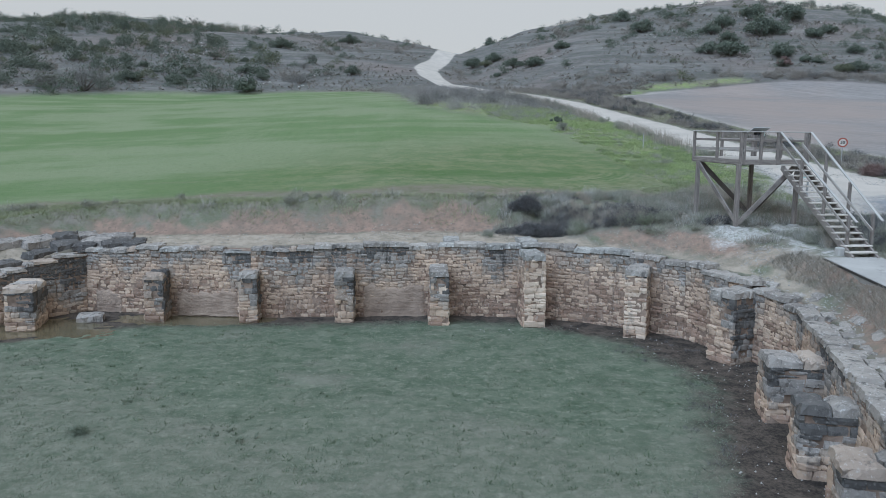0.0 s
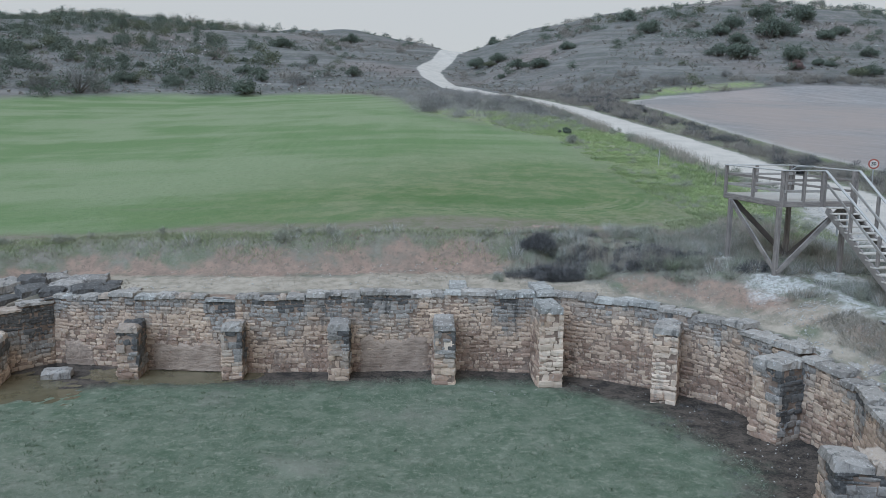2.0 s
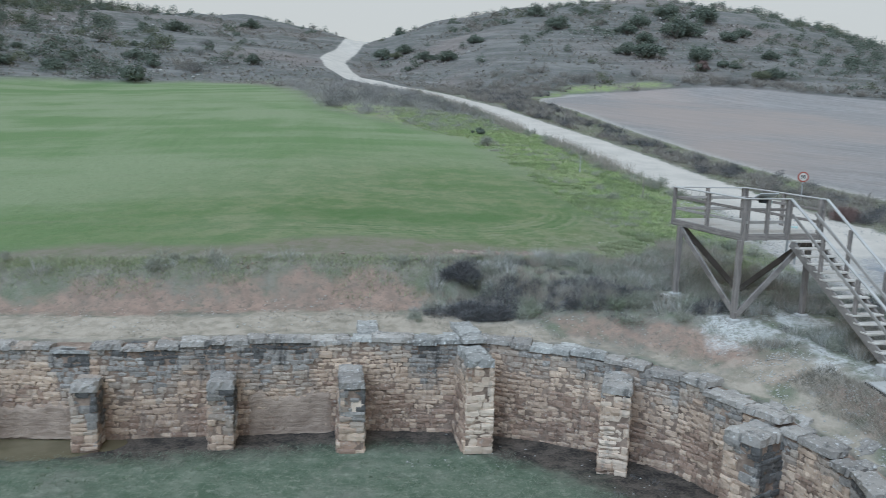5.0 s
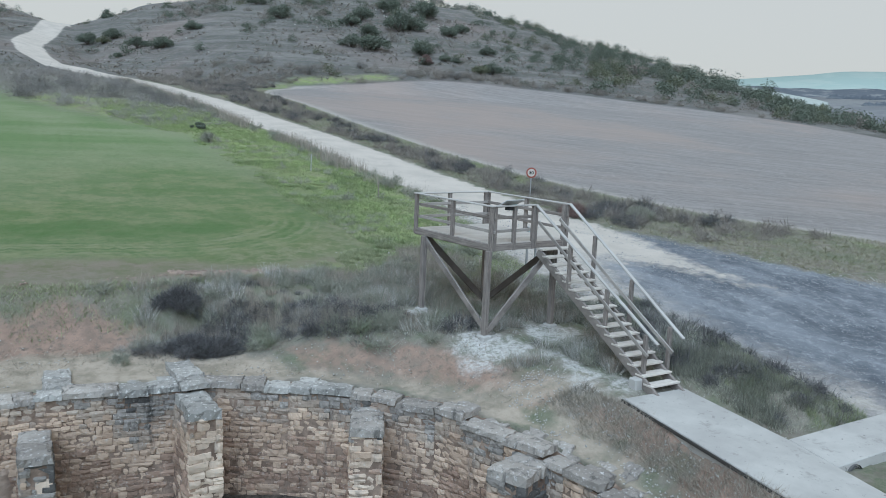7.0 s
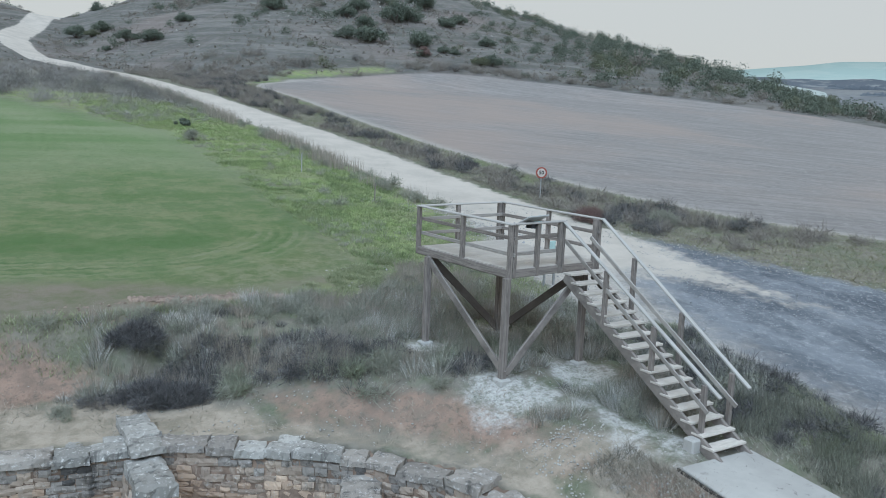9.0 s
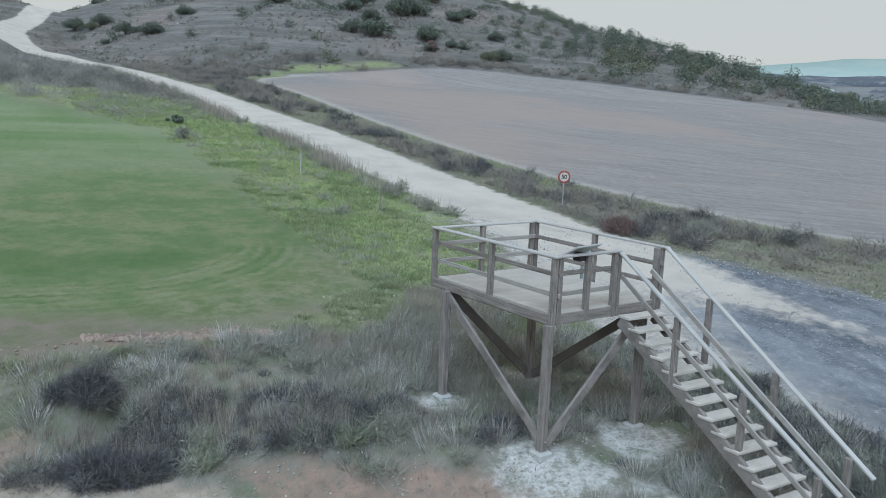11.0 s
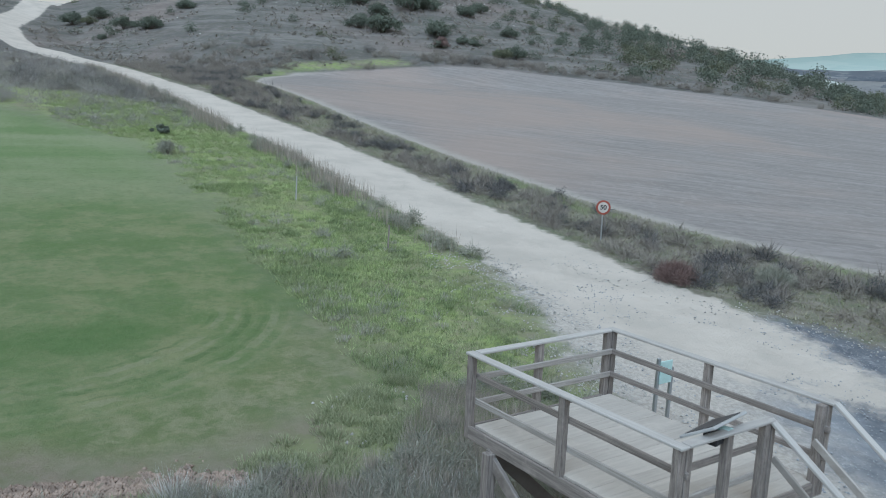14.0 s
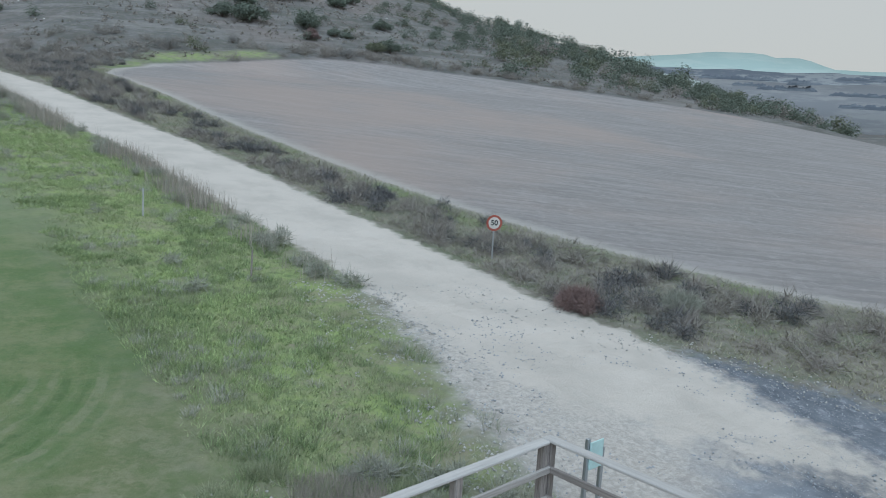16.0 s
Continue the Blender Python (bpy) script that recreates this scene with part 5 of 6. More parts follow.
def blades(name, xs, ys, tall, wide, material, label, category, seed, lean=0.35):
    rng = np.random.default_rng(seed)
    n = len(xs)
    zs = ground_height(xs, ys) - 0.02
    ang = rng.uniform(0, 2 * np.pi, n)
    t = tall * rng.uniform(0.5, 1.3, n)
    w = wide * rng.uniform(0.6, 1.4, n)
    dx, dy = np.cos(ang) * w, np.sin(ang) * w
    tip = np.stack([xs + rng.normal(0, lean, n) * t, ys + rng.normal(0, lean, n) * t, zs + t], 1)
    v = np.stack([np.stack([xs - dx, ys - dy, zs], 1), np.stack([xs + dx, ys + dy, zs], 1), tip], 1).reshape(-1, 3)
    f = np.arange(3 * n).reshape(-1, 3)
    return tagged(new(name, fast_mesh(name, v, f, material)), label, category, kind="stuff")


def tufts(name, xs, ys, tall, spread, per, wide, material, label, category, seed, droop=0.55):
    """Shaggy clumps: many fine stalks that fan out of each point, higher in the middle."""
    rng = np.random.default_rng(seed)
    n = len(xs)
    size = np.repeat(rng.uniform(0.55, 1.35, n), per)
    ang = rng.uniform(0, 2 * np.pi, n * per)
    off = np.sqrt(rng.uniform(0, 1, n * per))
    cx, cy = np.cos(ang) * off, np.sin(ang) * off
    bx = np.repeat(xs, per) + cx * spread * size
    by = np.repeat(ys, per) + cy * spread * size
    bz = ground_height(bx, by) - 0.02
    t = tall * size * rng.uniform(0.5, 1.15, n * per) * (1.1 - 0.5 * off)
    tip = np.stack([bx + (cx * droop + rng.normal(0, 0.16, n * per)) * t, by + (cy * droop + rng.normal(0, 0.16, n * per)) * t, bz + t], 1)
    side = rng.uniform(0, 2 * np.pi, n * per)
    dx, dy = np.cos(side) * wide, np.sin(side) * wide
    v = np.stack([np.stack([bx - dx, by - dy, bz], 1), np.stack([bx + dx, by + dy, bz], 1), tip], 1).reshape(-1, 3)
    return tagged(new(name, fast_mesh(name, v, np.arange(3 * n * per).reshape(-1, 3), material)), label, category, kind="stuff")


def pebbles(name, xs, ys, size, material, label, seed):
    rng = np.random.default_rng(seed)
    n = len(xs)
    zs = ground_height(xs, ys)
    s = size * rng.uniform(0.4, 1.6, n)
    oct_v = np.array([(1, 0, 0), (0, 1, 0), (-1, 0, 0), (0, -1, 0), (0, 0, 0.8), (0, 0, -0.5)], float)
    v = oct_v[None] * (s[:, None, None] * rng.uniform(0.6, 1.3, (n, 6, 1))) + np.stack([xs, ys, zs], 1)[:, None]
    f = np.array([(0, 1, 4), (1, 2, 4), (2, 3, 4), (3, 0, 4), (1, 0, 5), (2, 1, 5), (3, 2, 5), (0, 3, 5)])
    faces = (np.arange(n)[:, None, None] * 6 + f[None]).reshape(-1, 3)
    return tagged(new(name, fast_mesh(name, v.reshape(-1, 3), faces, material)), label, "stones", kind="stuff")


def scatter(rng, n, x0, x1, y0, y1, keep):
    """Clustered points in a stretch of the plan."""
    x, y = rng.uniform(x0, x1, n), rng.uniform(y0, y1, n)
    ok = keep(x, y)
    return x[ok], y[ok]


def patchy(x, y, scale, seed=0.0):
    """Smooth random patches, about -1 to 1, some scale metres across."""
    table = np.random.default_rng(900 + int(seed * 7)).uniform(-1, 1, (64, 64))
    total = np.zeros(np.shape(x))
    for octave, share in ((1.0, 0.7), (2.3, 0.45), (5.1, 0.25)):
        u, v = x / (2.2 * scale) * octave + 17.0, y / (2.2 * scale) * octave + 31.0
        i, j = np.floor(u).astype(int), np.floor(v).astype(int)
        a, b = u - i, v - j
        a, b = a * a * (3 - 2 * a), b * b * (3 - 2 * b)
        low = table[i % 64, j % 64] * (1 - a) + table[(i + 1) % 64, j % 64] * a
        high = table[i % 64, (j + 1) % 64] * (1 - a) + table[(i + 1) % 64, (j + 1) % 64] * a
        total = total + share * (low * (1 - b) + high * b)
    return total


rng = np.random.default_rng(8)
ROADSIDE = lambda x, y: line_distance(x, y, ROAD, ROAD_HALF)


# weeds on the bank and round the tower
def off_paths(x, y):
    bare = np.maximum(line_distance(x, y, FOOTPATH, FOOTPATH_HALF), line_distance(x, y, CLOD_LINE, CLOD_HALF))
    return (bare < 0.15 * patchy(x, y, 0.4, 29)) & (poly_distance(x, y, BANK_GREEN) < 0.5 * patchy(x, y, 0.5, 28))


def bank_keep(x, y):
    d = ring_distance(x, y)
    crop = poly_distance(x, y, CROP)
    dense = np.where(x > 4, 1.0, 0.3 + 0.7 * smooth(4.0, 4.8, d))
    low = np.where(x < 3.6, 4.15, 2.45)
    return (d > low + 0.8 * patchy(x, y, 1.7)) & (crop < -0.2) & (poly_distance(x, y, GRAVEL) < -0.1) & (poly_distance(x, y, VERGE) < 0.6) & (rng.uniform(0, 1, len(x)) < dense) & (y > 24.5) & (lime_distance(x, y) < -0.12) & off_paths(x, y)


x, y = scatter(rng, 110000, -18, 17.5, 24, 41, lambda x, y: bank_keep(x, y) & (patchy(x, y, 0.5, 15) > -0.2))
blades("bank_weeds", x, y, 0.13, 0.0045, BLADE_DUSK, "dusky dry weeds covering the bank", "weeds", 31, 0.9)
low_bank = lambda x, y: bank_keep(x, y) & (rng.uniform(0, 1, len(x)) < np.where(x > 3.5, 1.0, 0.12)) & (y + 0.5 * patchy(x, y, 0.9, 19) < 35.3 - 0.25 * np.clip(x - 9.5, 0, 9))
x, y = scatter(rng, 5200, -18, 17.5, 26, 41, lambda x, y: low_bank(x, y) & (patchy(x, y, 0.5, 16) > 0.0))
tufts("bank_tufts", x, y, 0.44, 0.21, 110, 0.0055, BLADE_SHAG, "grey shaggy dry tussocks over the bank", "tussocks", 32, 0.8)
# low weeds in the tussocks' gaps, the shade there put into their dark colour
x, y = scatter(rng, 500, -18, 17.5, 26, 36, lambda x, y: low_bank(x, y) & (x > 3.5) & (patchy(x, y, 0.5, 16) < -0.05))
tufts("dark_tufts", x, y, 0.26, 0.2, 90, 0.006, LEAF_BUSH, "low weeds between the tussocks, coloured dark for the shade there", "weeds", 73, 1.0)
x, y = scatter(rng, 2400, 4.5, 15.5, 26, 37, lambda x, y: bank_keep(x, y) & (patchy(x, y, 0.6, 17) > 0.15))
tufts("pale_tufts", x, y, 0.5, 0.10, 44, 0.005, BLADE_DRY, "bleached dry grass tussocks on the bank", "tussocks", 67, 0.35)
x, y = scatter(rng, 9000, 5, 15.5, 32.5, 40, lambda x, y: bank_keep(x, y) & (patchy(x, y, 0.5, 20) > -0.1) & (y + 0.5 * patchy(x, y, 0.9, 19) > 34.9 - 0.25 * np.clip(x - 9.5, 0, 9)))
tufts("olive_tufts", x, y, 0.2, 0.15, 46, 0.007, BLADE_BANK, "olive green tussocks between the bank and the crop", "grass", 69, 0.8)
x, y = scatter(rng, 200000, -18, 17.5, 31, 41, lambda x, y: bank_keep(x, y) & (patchy(x, y, 1.6, 4) > -0.05))
blades("bank_green", x, y, 0.12, 0.005, BLADE_GREEN, "short green grass on the bank", "grass", 33)
x, y = scatter(rng, 90000, -18, 4.5, 26, 37, lambda x, y: (ring_distance(x, y) > 3.95 + 0.6 * patchy(x, y, 0.8, 11)) & (poly_distance(x, y, CROP) < 0.15))
blades("bank_fringe", x, y, 0.15, 0.008, BLADE_BANK, "rough green grass along the top of the bank", "grass", 64, 0.6)
x, y = scatter(rng, 60000, 8.5, 14.5, 30.5, 38, lambda x, y: bank_keep(x, y) & (patchy(x, y, 0.8, 5) > 0.25))
blades("tall_bank_grass", x, y, 0.32, 0.0038, BLADE_DRY, "tall pale grass behind the tower", "grass", 63, 0.3)
x, y = scatter(rng, 700, -16, 16.5, 26, 40, lambda x, y: bank_keep(x, y) & (patchy(x, y, 1.3, 6) > -0.1))
x, y = x[:420], y[:420]
thicket("bank_scrub", x, y, rng.uniform(0.35, 0.75, len(x)), rng.uniform(0.2, 0.42, len(x)), LEAF_GREY, "low grey dwarf shrubs on the bank", "scrub", 34, 60, 9, 0.22, True)
x, y = scatter(rng, 300, 3.5, 13, 30.5, 36, lambda x, y: bank_keep(x, y) & (patchy(x, y, 1.5, 8) > 0.1))
thicket("bare_scrub", x, y, rng.uniform(0.4, 0.8, len(x)), rng.uniform(0.2, 0.4, len(x)), LEAF_GREY, "grey bare scrub on the bank", "scrub", 35, 50, 9, 0.20, True)

x, y = scatter(rng, 520, 3.6, 12.5, 29, 34.5, lambda x, y: (ring_distance(x, y) > 2.3) & (ring_distance(x, y) < 4.0) & (patchy(x, y, 0.8, 13) > -0.05) & (lime_distance(x, y) < -0.2))
thicket("dark_scrub", x, y, rng.uniform(0.3, 0.7, len(x)), rng.uniform(0.14, 0.34, len(x)), LEAF_BUSH, "dark low scrub along the cut edge of the bank", "scrub", 66, 60, 8, 0.2, True)
bush("dark_bush", 5.42, 34.0, 1.0, 0.85, LEAF_BUSH, "dark leafless bush on the edge of the bank", group="dark bushes on the bank", seed=3, leaves=300, clumps=40, leaf=0.13, twigs=True)
bush("dark_bush", 5.45, 32.3, 1.1, 0.55, LEAF_BUSH, "low dark creeping bush on the cut bank", group="dark bushes on the bank", seed=4, leaves=300, clumps=40, leaf=0.12, twigs=True)
bush("dark_bush", 6.15, 32.1, 0.9, 0.45, LEAF_BUSH, "low dark creeping bush on the cut bank", group="dark bushes on the bank", seed=14, leaves=300, clumps=34, leaf=0.12, twigs=True)
bush("dark_bush", 3.7, 32.15, 0.6, 0.25, LEAF_GREY, "small grey bush on the bare bank", group="dark bushes on the bank", seed=5, leaves=200, clumps=14, leaf=0.07, twigs=True)

# the mound by the path
mound = lambda x, y: (np.abs(x - 16.3 - 0.06 * (y - 24)) < 1.5 + 0.3 * np.sin(y * 1.7)) & (x > 15.2)
x, y = scatter(rng, 30000, 15.2, 19.4, 22.4, 31, mound)
blades("mound_grass", x, y, 0.15, 0.005, BLADE_DUSK, "dusky matted grass on the mound", "grass", 36, 0.8)
x, y = scatter(rng, 3600, 15.25, 19.4, 22.4, 31, lambda x, y: mound(x, y) & (patchy(x, y, 0.4, 18) > 0.0))
tufts("mound_tufts", x, y, 0.25, 0.17, 60, 0.006, BLADE_MOUND, "shaggy grey tussocks over the mound", "tussocks", 37)
x, y = scatter(rng, 1500, 15.6, 19.4, 22.4, 31, lambda x, y: mound(x, y) & (patchy(x, y, 0.8, 1) + 0.8 * (x - 16.5 - 0.06 * (y - 24)) > 0.25))
tufts("mound_green", x, y, 0.2, 0.12, 50, 0.006, BLADE_BANK, "green grass along the crest of the mound", "grass", 62)

x, y = scatter(rng, 70, 15.5, 18.6, 22.6, 30.5, mound)
thicket("mound_scrub", x, y, rng.uniform(0.35, 0.8, len(x)), rng.uniform(0.2, 0.42, len(x)), LEAF_BUSH, "dark twiggy growth on the mound", "scrub", 70, 60, 9, 0.2, True)

# verge between crop and road
vk = lambda x, y: poly_distance(x, y, VERGE) > -0.3
x, y = scatter(rng, 230000, 8, 19, 36, 90, lambda x, y: (poly_distance(x, y, VERGE) > 0.3 + 0.9 * patchy(x, y, 1.0, 21) + 0.5 * rng.uniform(-1, 1, len(x))) & (poly_distance(x, y, GRAVEL) < -1.2 + 0.9 * patchy(x, y, 0.7, 22)) & (patchy(x, y, 0.7, 3) + 0.5 * patchy(x, y, 2.9, 1) > -0.3 + 0.55 * rng.uniform(-1, 1, len(x))))
blades("verge_grass", x, y, 0.10, 0.012, BLADE_GREEN, "bright green spring grass on the verge", "grass", 38, 0.7)
x, y = scatter(rng, 9000, 8, 19, 36, 84, lambda x, y: vk(x, y) & (poly_distance(x, y, GRAVEL) < -0.6) & (patchy(x, y, 0.6, 3) + 0.5 * patchy(x, y, 2.9, 1) > -0.12 + 0.9 * smooth(-3.2, -0.8, poly_distance(x, y, GRAVEL)) + 0.5 * smooth(42.5, 39.0, y)))
tufts("verge_tufts", x, y, 0.17, 0.24, 46, 0.007, BLADE_LUSH, "cushions of lush green grass on the verge", "grass", 61, 0.9)
x, y = scatter(rng, 2200, 8, 19, 36, 84, lambda x, y: vk(x, y) & (poly_distance(x, y, GRAVEL) < 0.3) & (patchy(x, y, 1.1, 23) > 0.2))
tufts("verge_weeds", x, y, 0.24, 0.16, 50, 0.007, BLADE_DUSK, "grey-green weeds among the verge grass", "weeds", 68, 0.7)
edge = lambda x, y: (ROADSIDE(x, y) < -0.15) & (ROADSIDE(x, y) > -1.7) & (x < np.interp(y, [p[1] for p in ROAD[1:9]], [p[0] for p in ROAD[1:9]]))
x, y = scatter(rng, 90000, 12, 21, 46, 122, lambda x, y: edge(x, y) & (rng.uniform(0, 1, len(x)) < smooth(46, 60, y)) & (patchy(x, y, 1.6, 2) > -0.25))
blades("roadside_stalks", x, y, 0.72, 0.010, BLADE_DRY, "tall bleached stalks along the road", "grass", 39, 0.15)
x, y = scatter(rng, 500, 10, 20, 47, 120, lambda x, y: edge(x, y) | (vk(x, y) & (rng.uniform(0, 1, len(x)) < 0.06)))
thicket("verge_scrub", x, y, rng.uniform(0.4, 0.9, len(x)), rng.uniform(0.3, 0.7, len(x)), LEAF_GREY, "grey shrubs along the verge", "scrub", 40, 60, 9, 0.22, True)

# strip of dwarf shrubs between road and ploughed field
strip = lambda x, y: (ROADSIDE(x, y) < -0.5) & (poly_distance(x, y, PLOUGH) < -1.2) & (x > np.interp(y, [p[1] for p in ROAD[1:9]], [p[0] for p in ROAD[1:9]])) & (poly_distance(x, y, GRAVEL) < -0.8)
x, y = scatter(rng, 4200, 15, 36, 37, 126, lambda x, y: strip(x, y) & (patchy(x, y, 1.4, 5) > -0.1))
thicket("roadside_scrub", x[:1200], y[:1200], rng.uniform(0.4, 1.05, 1200)[:len(x)], rng.uniform(0.2, 0.5, 1200)[:len(x)], LEAF_HEATH, "grey-brown dwarf shrubs beside the road", "scrub", 41, 24, 8, 0.3, True)
x, y = scatter(rng, 420, 20, 34, 40, 120, lambda x, y: strip(x, y))
thicket("dark_roadside_scrub", x, y, rng.uniform(0.5, 1.2, len(x)), rng.uniform(0.3, 0.6, len(x)), LEAF_BUSH, "dark twiggy shrubs beside the road", "scrub", 42, 60, 9, 0.22, True)
x, y = scatter(rng, 200000, 20, 40, 32, 110, lambda x, y: (ROADSIDE(x, y) < -0.3) & (poly_distance(x, y, PLOUGH) < 0.2) & (x > 20) & (poly_distance(x, y, GRAVEL) < -0.2))
blades("strip_grass", x, y, 0.11, 0.016, BLADE_OLIVE, "thin dry grass between road and field", "grass", 43, 0.9)

bush("russet_bush", 25.0, 43.5, 1.3, 0.65, LEAF_RED, "russet brown rounded bush by the road", seed=6, leaves=420, clumps=30, leaf=0.14, twigs=True)
bush("grey_bush", 27.7, 42.0, 1.2, 0.8, LEAF_GREY, "grey rounded bush near the field edge", seed=7, leaves=420, clumps=24, leaf=0.14, twigs=True)
bush("small_bush", 12.9, 67.0, 1.0, 1.0, LEAF_GREY, "dark bush at the edge of the crop", seed=8, leaves=160, clumps=20, leaf=0.14, twigs=True)
bush("small_bush", 13.4, 73.0, 0.8, 0.9, LEAF_OAK, "dark green bush at the edge of the crop", seed=9, leaves=120, clumps=16, leaf=0.07)

# thin dry tufts and stones on the trodden rim
x, y = scatter(rng, 30000, -15, 13, 23, 34, lambda x, y: (ring_distance(x, y) > 0.9) & (ring_distance(x, y) < 3.4) & (patchy(x, y, 0.7, 3) > 0.05))
blades("rim_grass", x, y, 0.10, 0.010, BLADE_DRY, "thin trampled dry grass on the rim", "grass", 58, 1.0)

x, y = scatter(rng, 40000, 10.5, 13.0, 15, 26, lambda x, y: (ring_distance(x, y) > 1.3) & (patchy(x, y, 0.6, 12) + smooth(11.6, 12.6, x) > 0.35))
blades("path_grass", x, y, 0.2, 0.006, BLADE_DRY, "dry grass between the wall and the concrete path", "grass", 65, 0.8)

# meadow in the basin: short tufts
x, y = scatter(rng, 210000, -16, 10, 10.5, 30, lambda x, y: (ring_distance(x, y) < -0.9 - 1.2 * (x > 6)) & (patchy(x, y, 0.8, 7) > -0.75) & (((x + 12) / 3.8) ** 2 + ((y - 28.6) / 2.2) ** 2 > 1.0))
blades("meadow_grass", x, y, 0.06, 0.007, BLADE_MEADOW, "short sparse meadow grass in the basin", "grass", 44, 1.4)
x, y = scatter(rng, 240, -8, 8, 12.5, 26, lambda x, y: (ring_distance(x, y) < -2) & (patchy(x, y, 1.2, 3) > 0.55))
thicket("meadow_weeds", x, y, rng.uniform(0.1, 0.28, len(x)), rng.uniform(0.05, 0.14, len(x)), BLADE_MEADOW, "small leafy weeds in the meadow", "weeds", 45, 8, 5, 0.2)

x, y = scatter(rng, 420, 6.0, 10.5, 12, 28, lambda x, y: (ring_distance(x, y) < -0.7) & (ring_distance(x, y) > -3.0) & (patchy(x, y, 0.9, 24) > 0.25))
tufts("mud_weeds", x, y, 0.12, 0.16, 40, 0.006, LEAF_BUSH, "dark rotting weeds on the mud by the wall", "weeds", 71, 1.2)
bush("dark_weed", -6.6, 18.5, 0.42, 0.25, BLADE_MEADOW, "single dark weed clump in the meadow", "weed", "", 21, 120, 12, 0.09, 0.05, True)

x, y = scatter(rng, 5200, -14, 9, 10.5, 29.5, lambda x, y: (ring_distance(x, y) < -1.6 - 0.8 * (x > 6)) & (patchy(x, y, 1.0, 25) > -0.1) & (((x + 12) / 3.8) ** 2 + ((y - 28.6) / 2.2) ** 2 > 1.0))
tufts("meadow_tufts", x[::2], y[::2], 0.09, 0.09, 16, 0.008, BLADE_DEEP, "small dark green tussocks in the meadow", "grass", 72, 1.0)

x, y = scatter(rng, 5200, 14.5, 20.5, 36, 49, lambda x, y: (poly_distance(x, y, GRAVEL) > -2.2) & (poly_distance(x, y, GRAVEL) < 0.6) & (patchy(x, y, 0.8, 26) > 0.05))
pebbles("verge_stones", x, y, 0.03, PEBBLE, "pale stones strewn from the road into the verge", 74)
x, y = scatter(rng, 2600, 11.5, 19, 36.5, 48, lambda x, y: vk(x, y) & (poly_distance(x, y, GRAVEL) < -0.3) & (patchy(x, y, 0.6, 27) > 0.0))
u, v = scatter(rng, 3600, 11.5, 20, 37, 60, lambda x, y: vk(x, y) & (poly_distance(x, y, GRAVEL) < -0.2) & (patchy(1.6 * x + 0.5 * y, 0.55 * y - 0.3 * x, 0.7, 35) > 0.18))
tufts("verge_shade", u, v, 0.2, 0.2, 36, 0.008, BLADE_WEED, "darker green weeds in rows through the verge", "weeds", 79, 0.9)
tufts("verge_olive", x, y, 0.15, 0.18, 34, 0.006, BLADE_BANK, "olive dry-tipped grass on the lower verge", "grass", 75, 0.9)

# the hills' evergreen scrub
hx, hy = rng.uniform(-170, 190, 12000), rng.uniform(95, 330, 12000)
hr, ha = np.hypot(hx - HEART[0], hy - HEART[1]), np.degrees(np.arctan2(hx - HEART[0], hy - HEART[1]))
foot_r = np.interp(ha, [-60, -25, 0, 4, 12, 25, 45, 58, 80], [118, 124, 134, 150, 118, 118, 119, 112, 108])
far = np.interp(ha, SKY_AZ, SKY_FAR)
up = np.clip((hr - foot_r) / (far - foot_r), -1, 1.2)
right = smooth(6, 14, ha)
thick = np.where(ha < 3, 0.09 + 0.5 * smooth(-7, -17, ha), 0.06 + 0.24 * smooth(0.12, 0.5, up) * right + 0.28 * smooth(25, 34, ha))
thick = thick * (0.55 + 0.8 * smooth(-0.3, 0.5, patchy(hx, hy, 4.0, 2)))
ok = (hr > foot_r) & (hr < far + 6) & (ha > -50) & (ha < 66) & (rng.uniform(0, 1, len(hx)) < thick * 1.0) & (ROADSIDE(hx, hy) < -3) & (poly_distance(hx, hy, PLOUGH) < -2)
hx, hy = hx[ok], hy[ok]
size = (1.12 + 0.35 * smooth(28, 40, ha[ok]) + 0.35 * smooth(-4, -14, ha[ok])) * rng.uniform(1.4, 3.6, len(hx)) * (0.75 + 0.5 * rng.uniform(0, 1, len(hx)) ** 3)
kind = rng.uniform(0, 1, len(hx)) * (1 - 0.25 * smooth(24, 30, ha[ok]) - 0.25 * smooth(-6, -12, ha[ok]))
for lo, hi, mat, name, label in ((0, 0.56, LEAF_OAK, "oak_scrub", "dark evergreen oak scrub on the hills"), (0.56, 0.70, LEAF_OLIVE, "broom_scrub", "paler green shrubs on the hills"),
                                 (0.70, 1.0, LEAF_HEATH, "hill_scrub", "grey leafless shrubs on the hills")):
    k = (kind >= lo) & (kind < hi)
    thicket(name, hx[k], hy[k], size[k], size[k] * rng.uniform(0.45, 0.75, k.sum()), mat, label, "scrub", 46, 52, 10, 0.046)
fa = rng.uniform(8, 60, 1100)
fr = np.interp(fa, [8, 12, 25, 45, 58, 80], [118, 116, 116, 118, 113, 108]) + rng.uniform(-4, 10, 1100)
fx, fy = HEART[0] + fr * np.sin(np.radians(fa)), HEART[1] + fr * np.cos(np.radians(fa))
ok = (rng.uniform(0, 1, len(fx)) < 0.2 + 0.8 * smooth(20, 27, fa)) & (poly_distance(fx, fy, PLOUGH) < -0.8) & (ROADSIDE(fx, fy) < -2) & (poly_distance(fx, fy, GREEN_PATCH) < -0.5)
fx, fy = fx[ok], fy[ok]
thicket("foot_scrub", fx, fy, rng.uniform(0.9, 2.2, len(fx)), rng.uniform(0.4, 1.0, len(fx)), LEAF_HEATH, "grey-brown leafless shrubs along the field's far edge", "scrub", 48, 44, 8, 0.2, True)
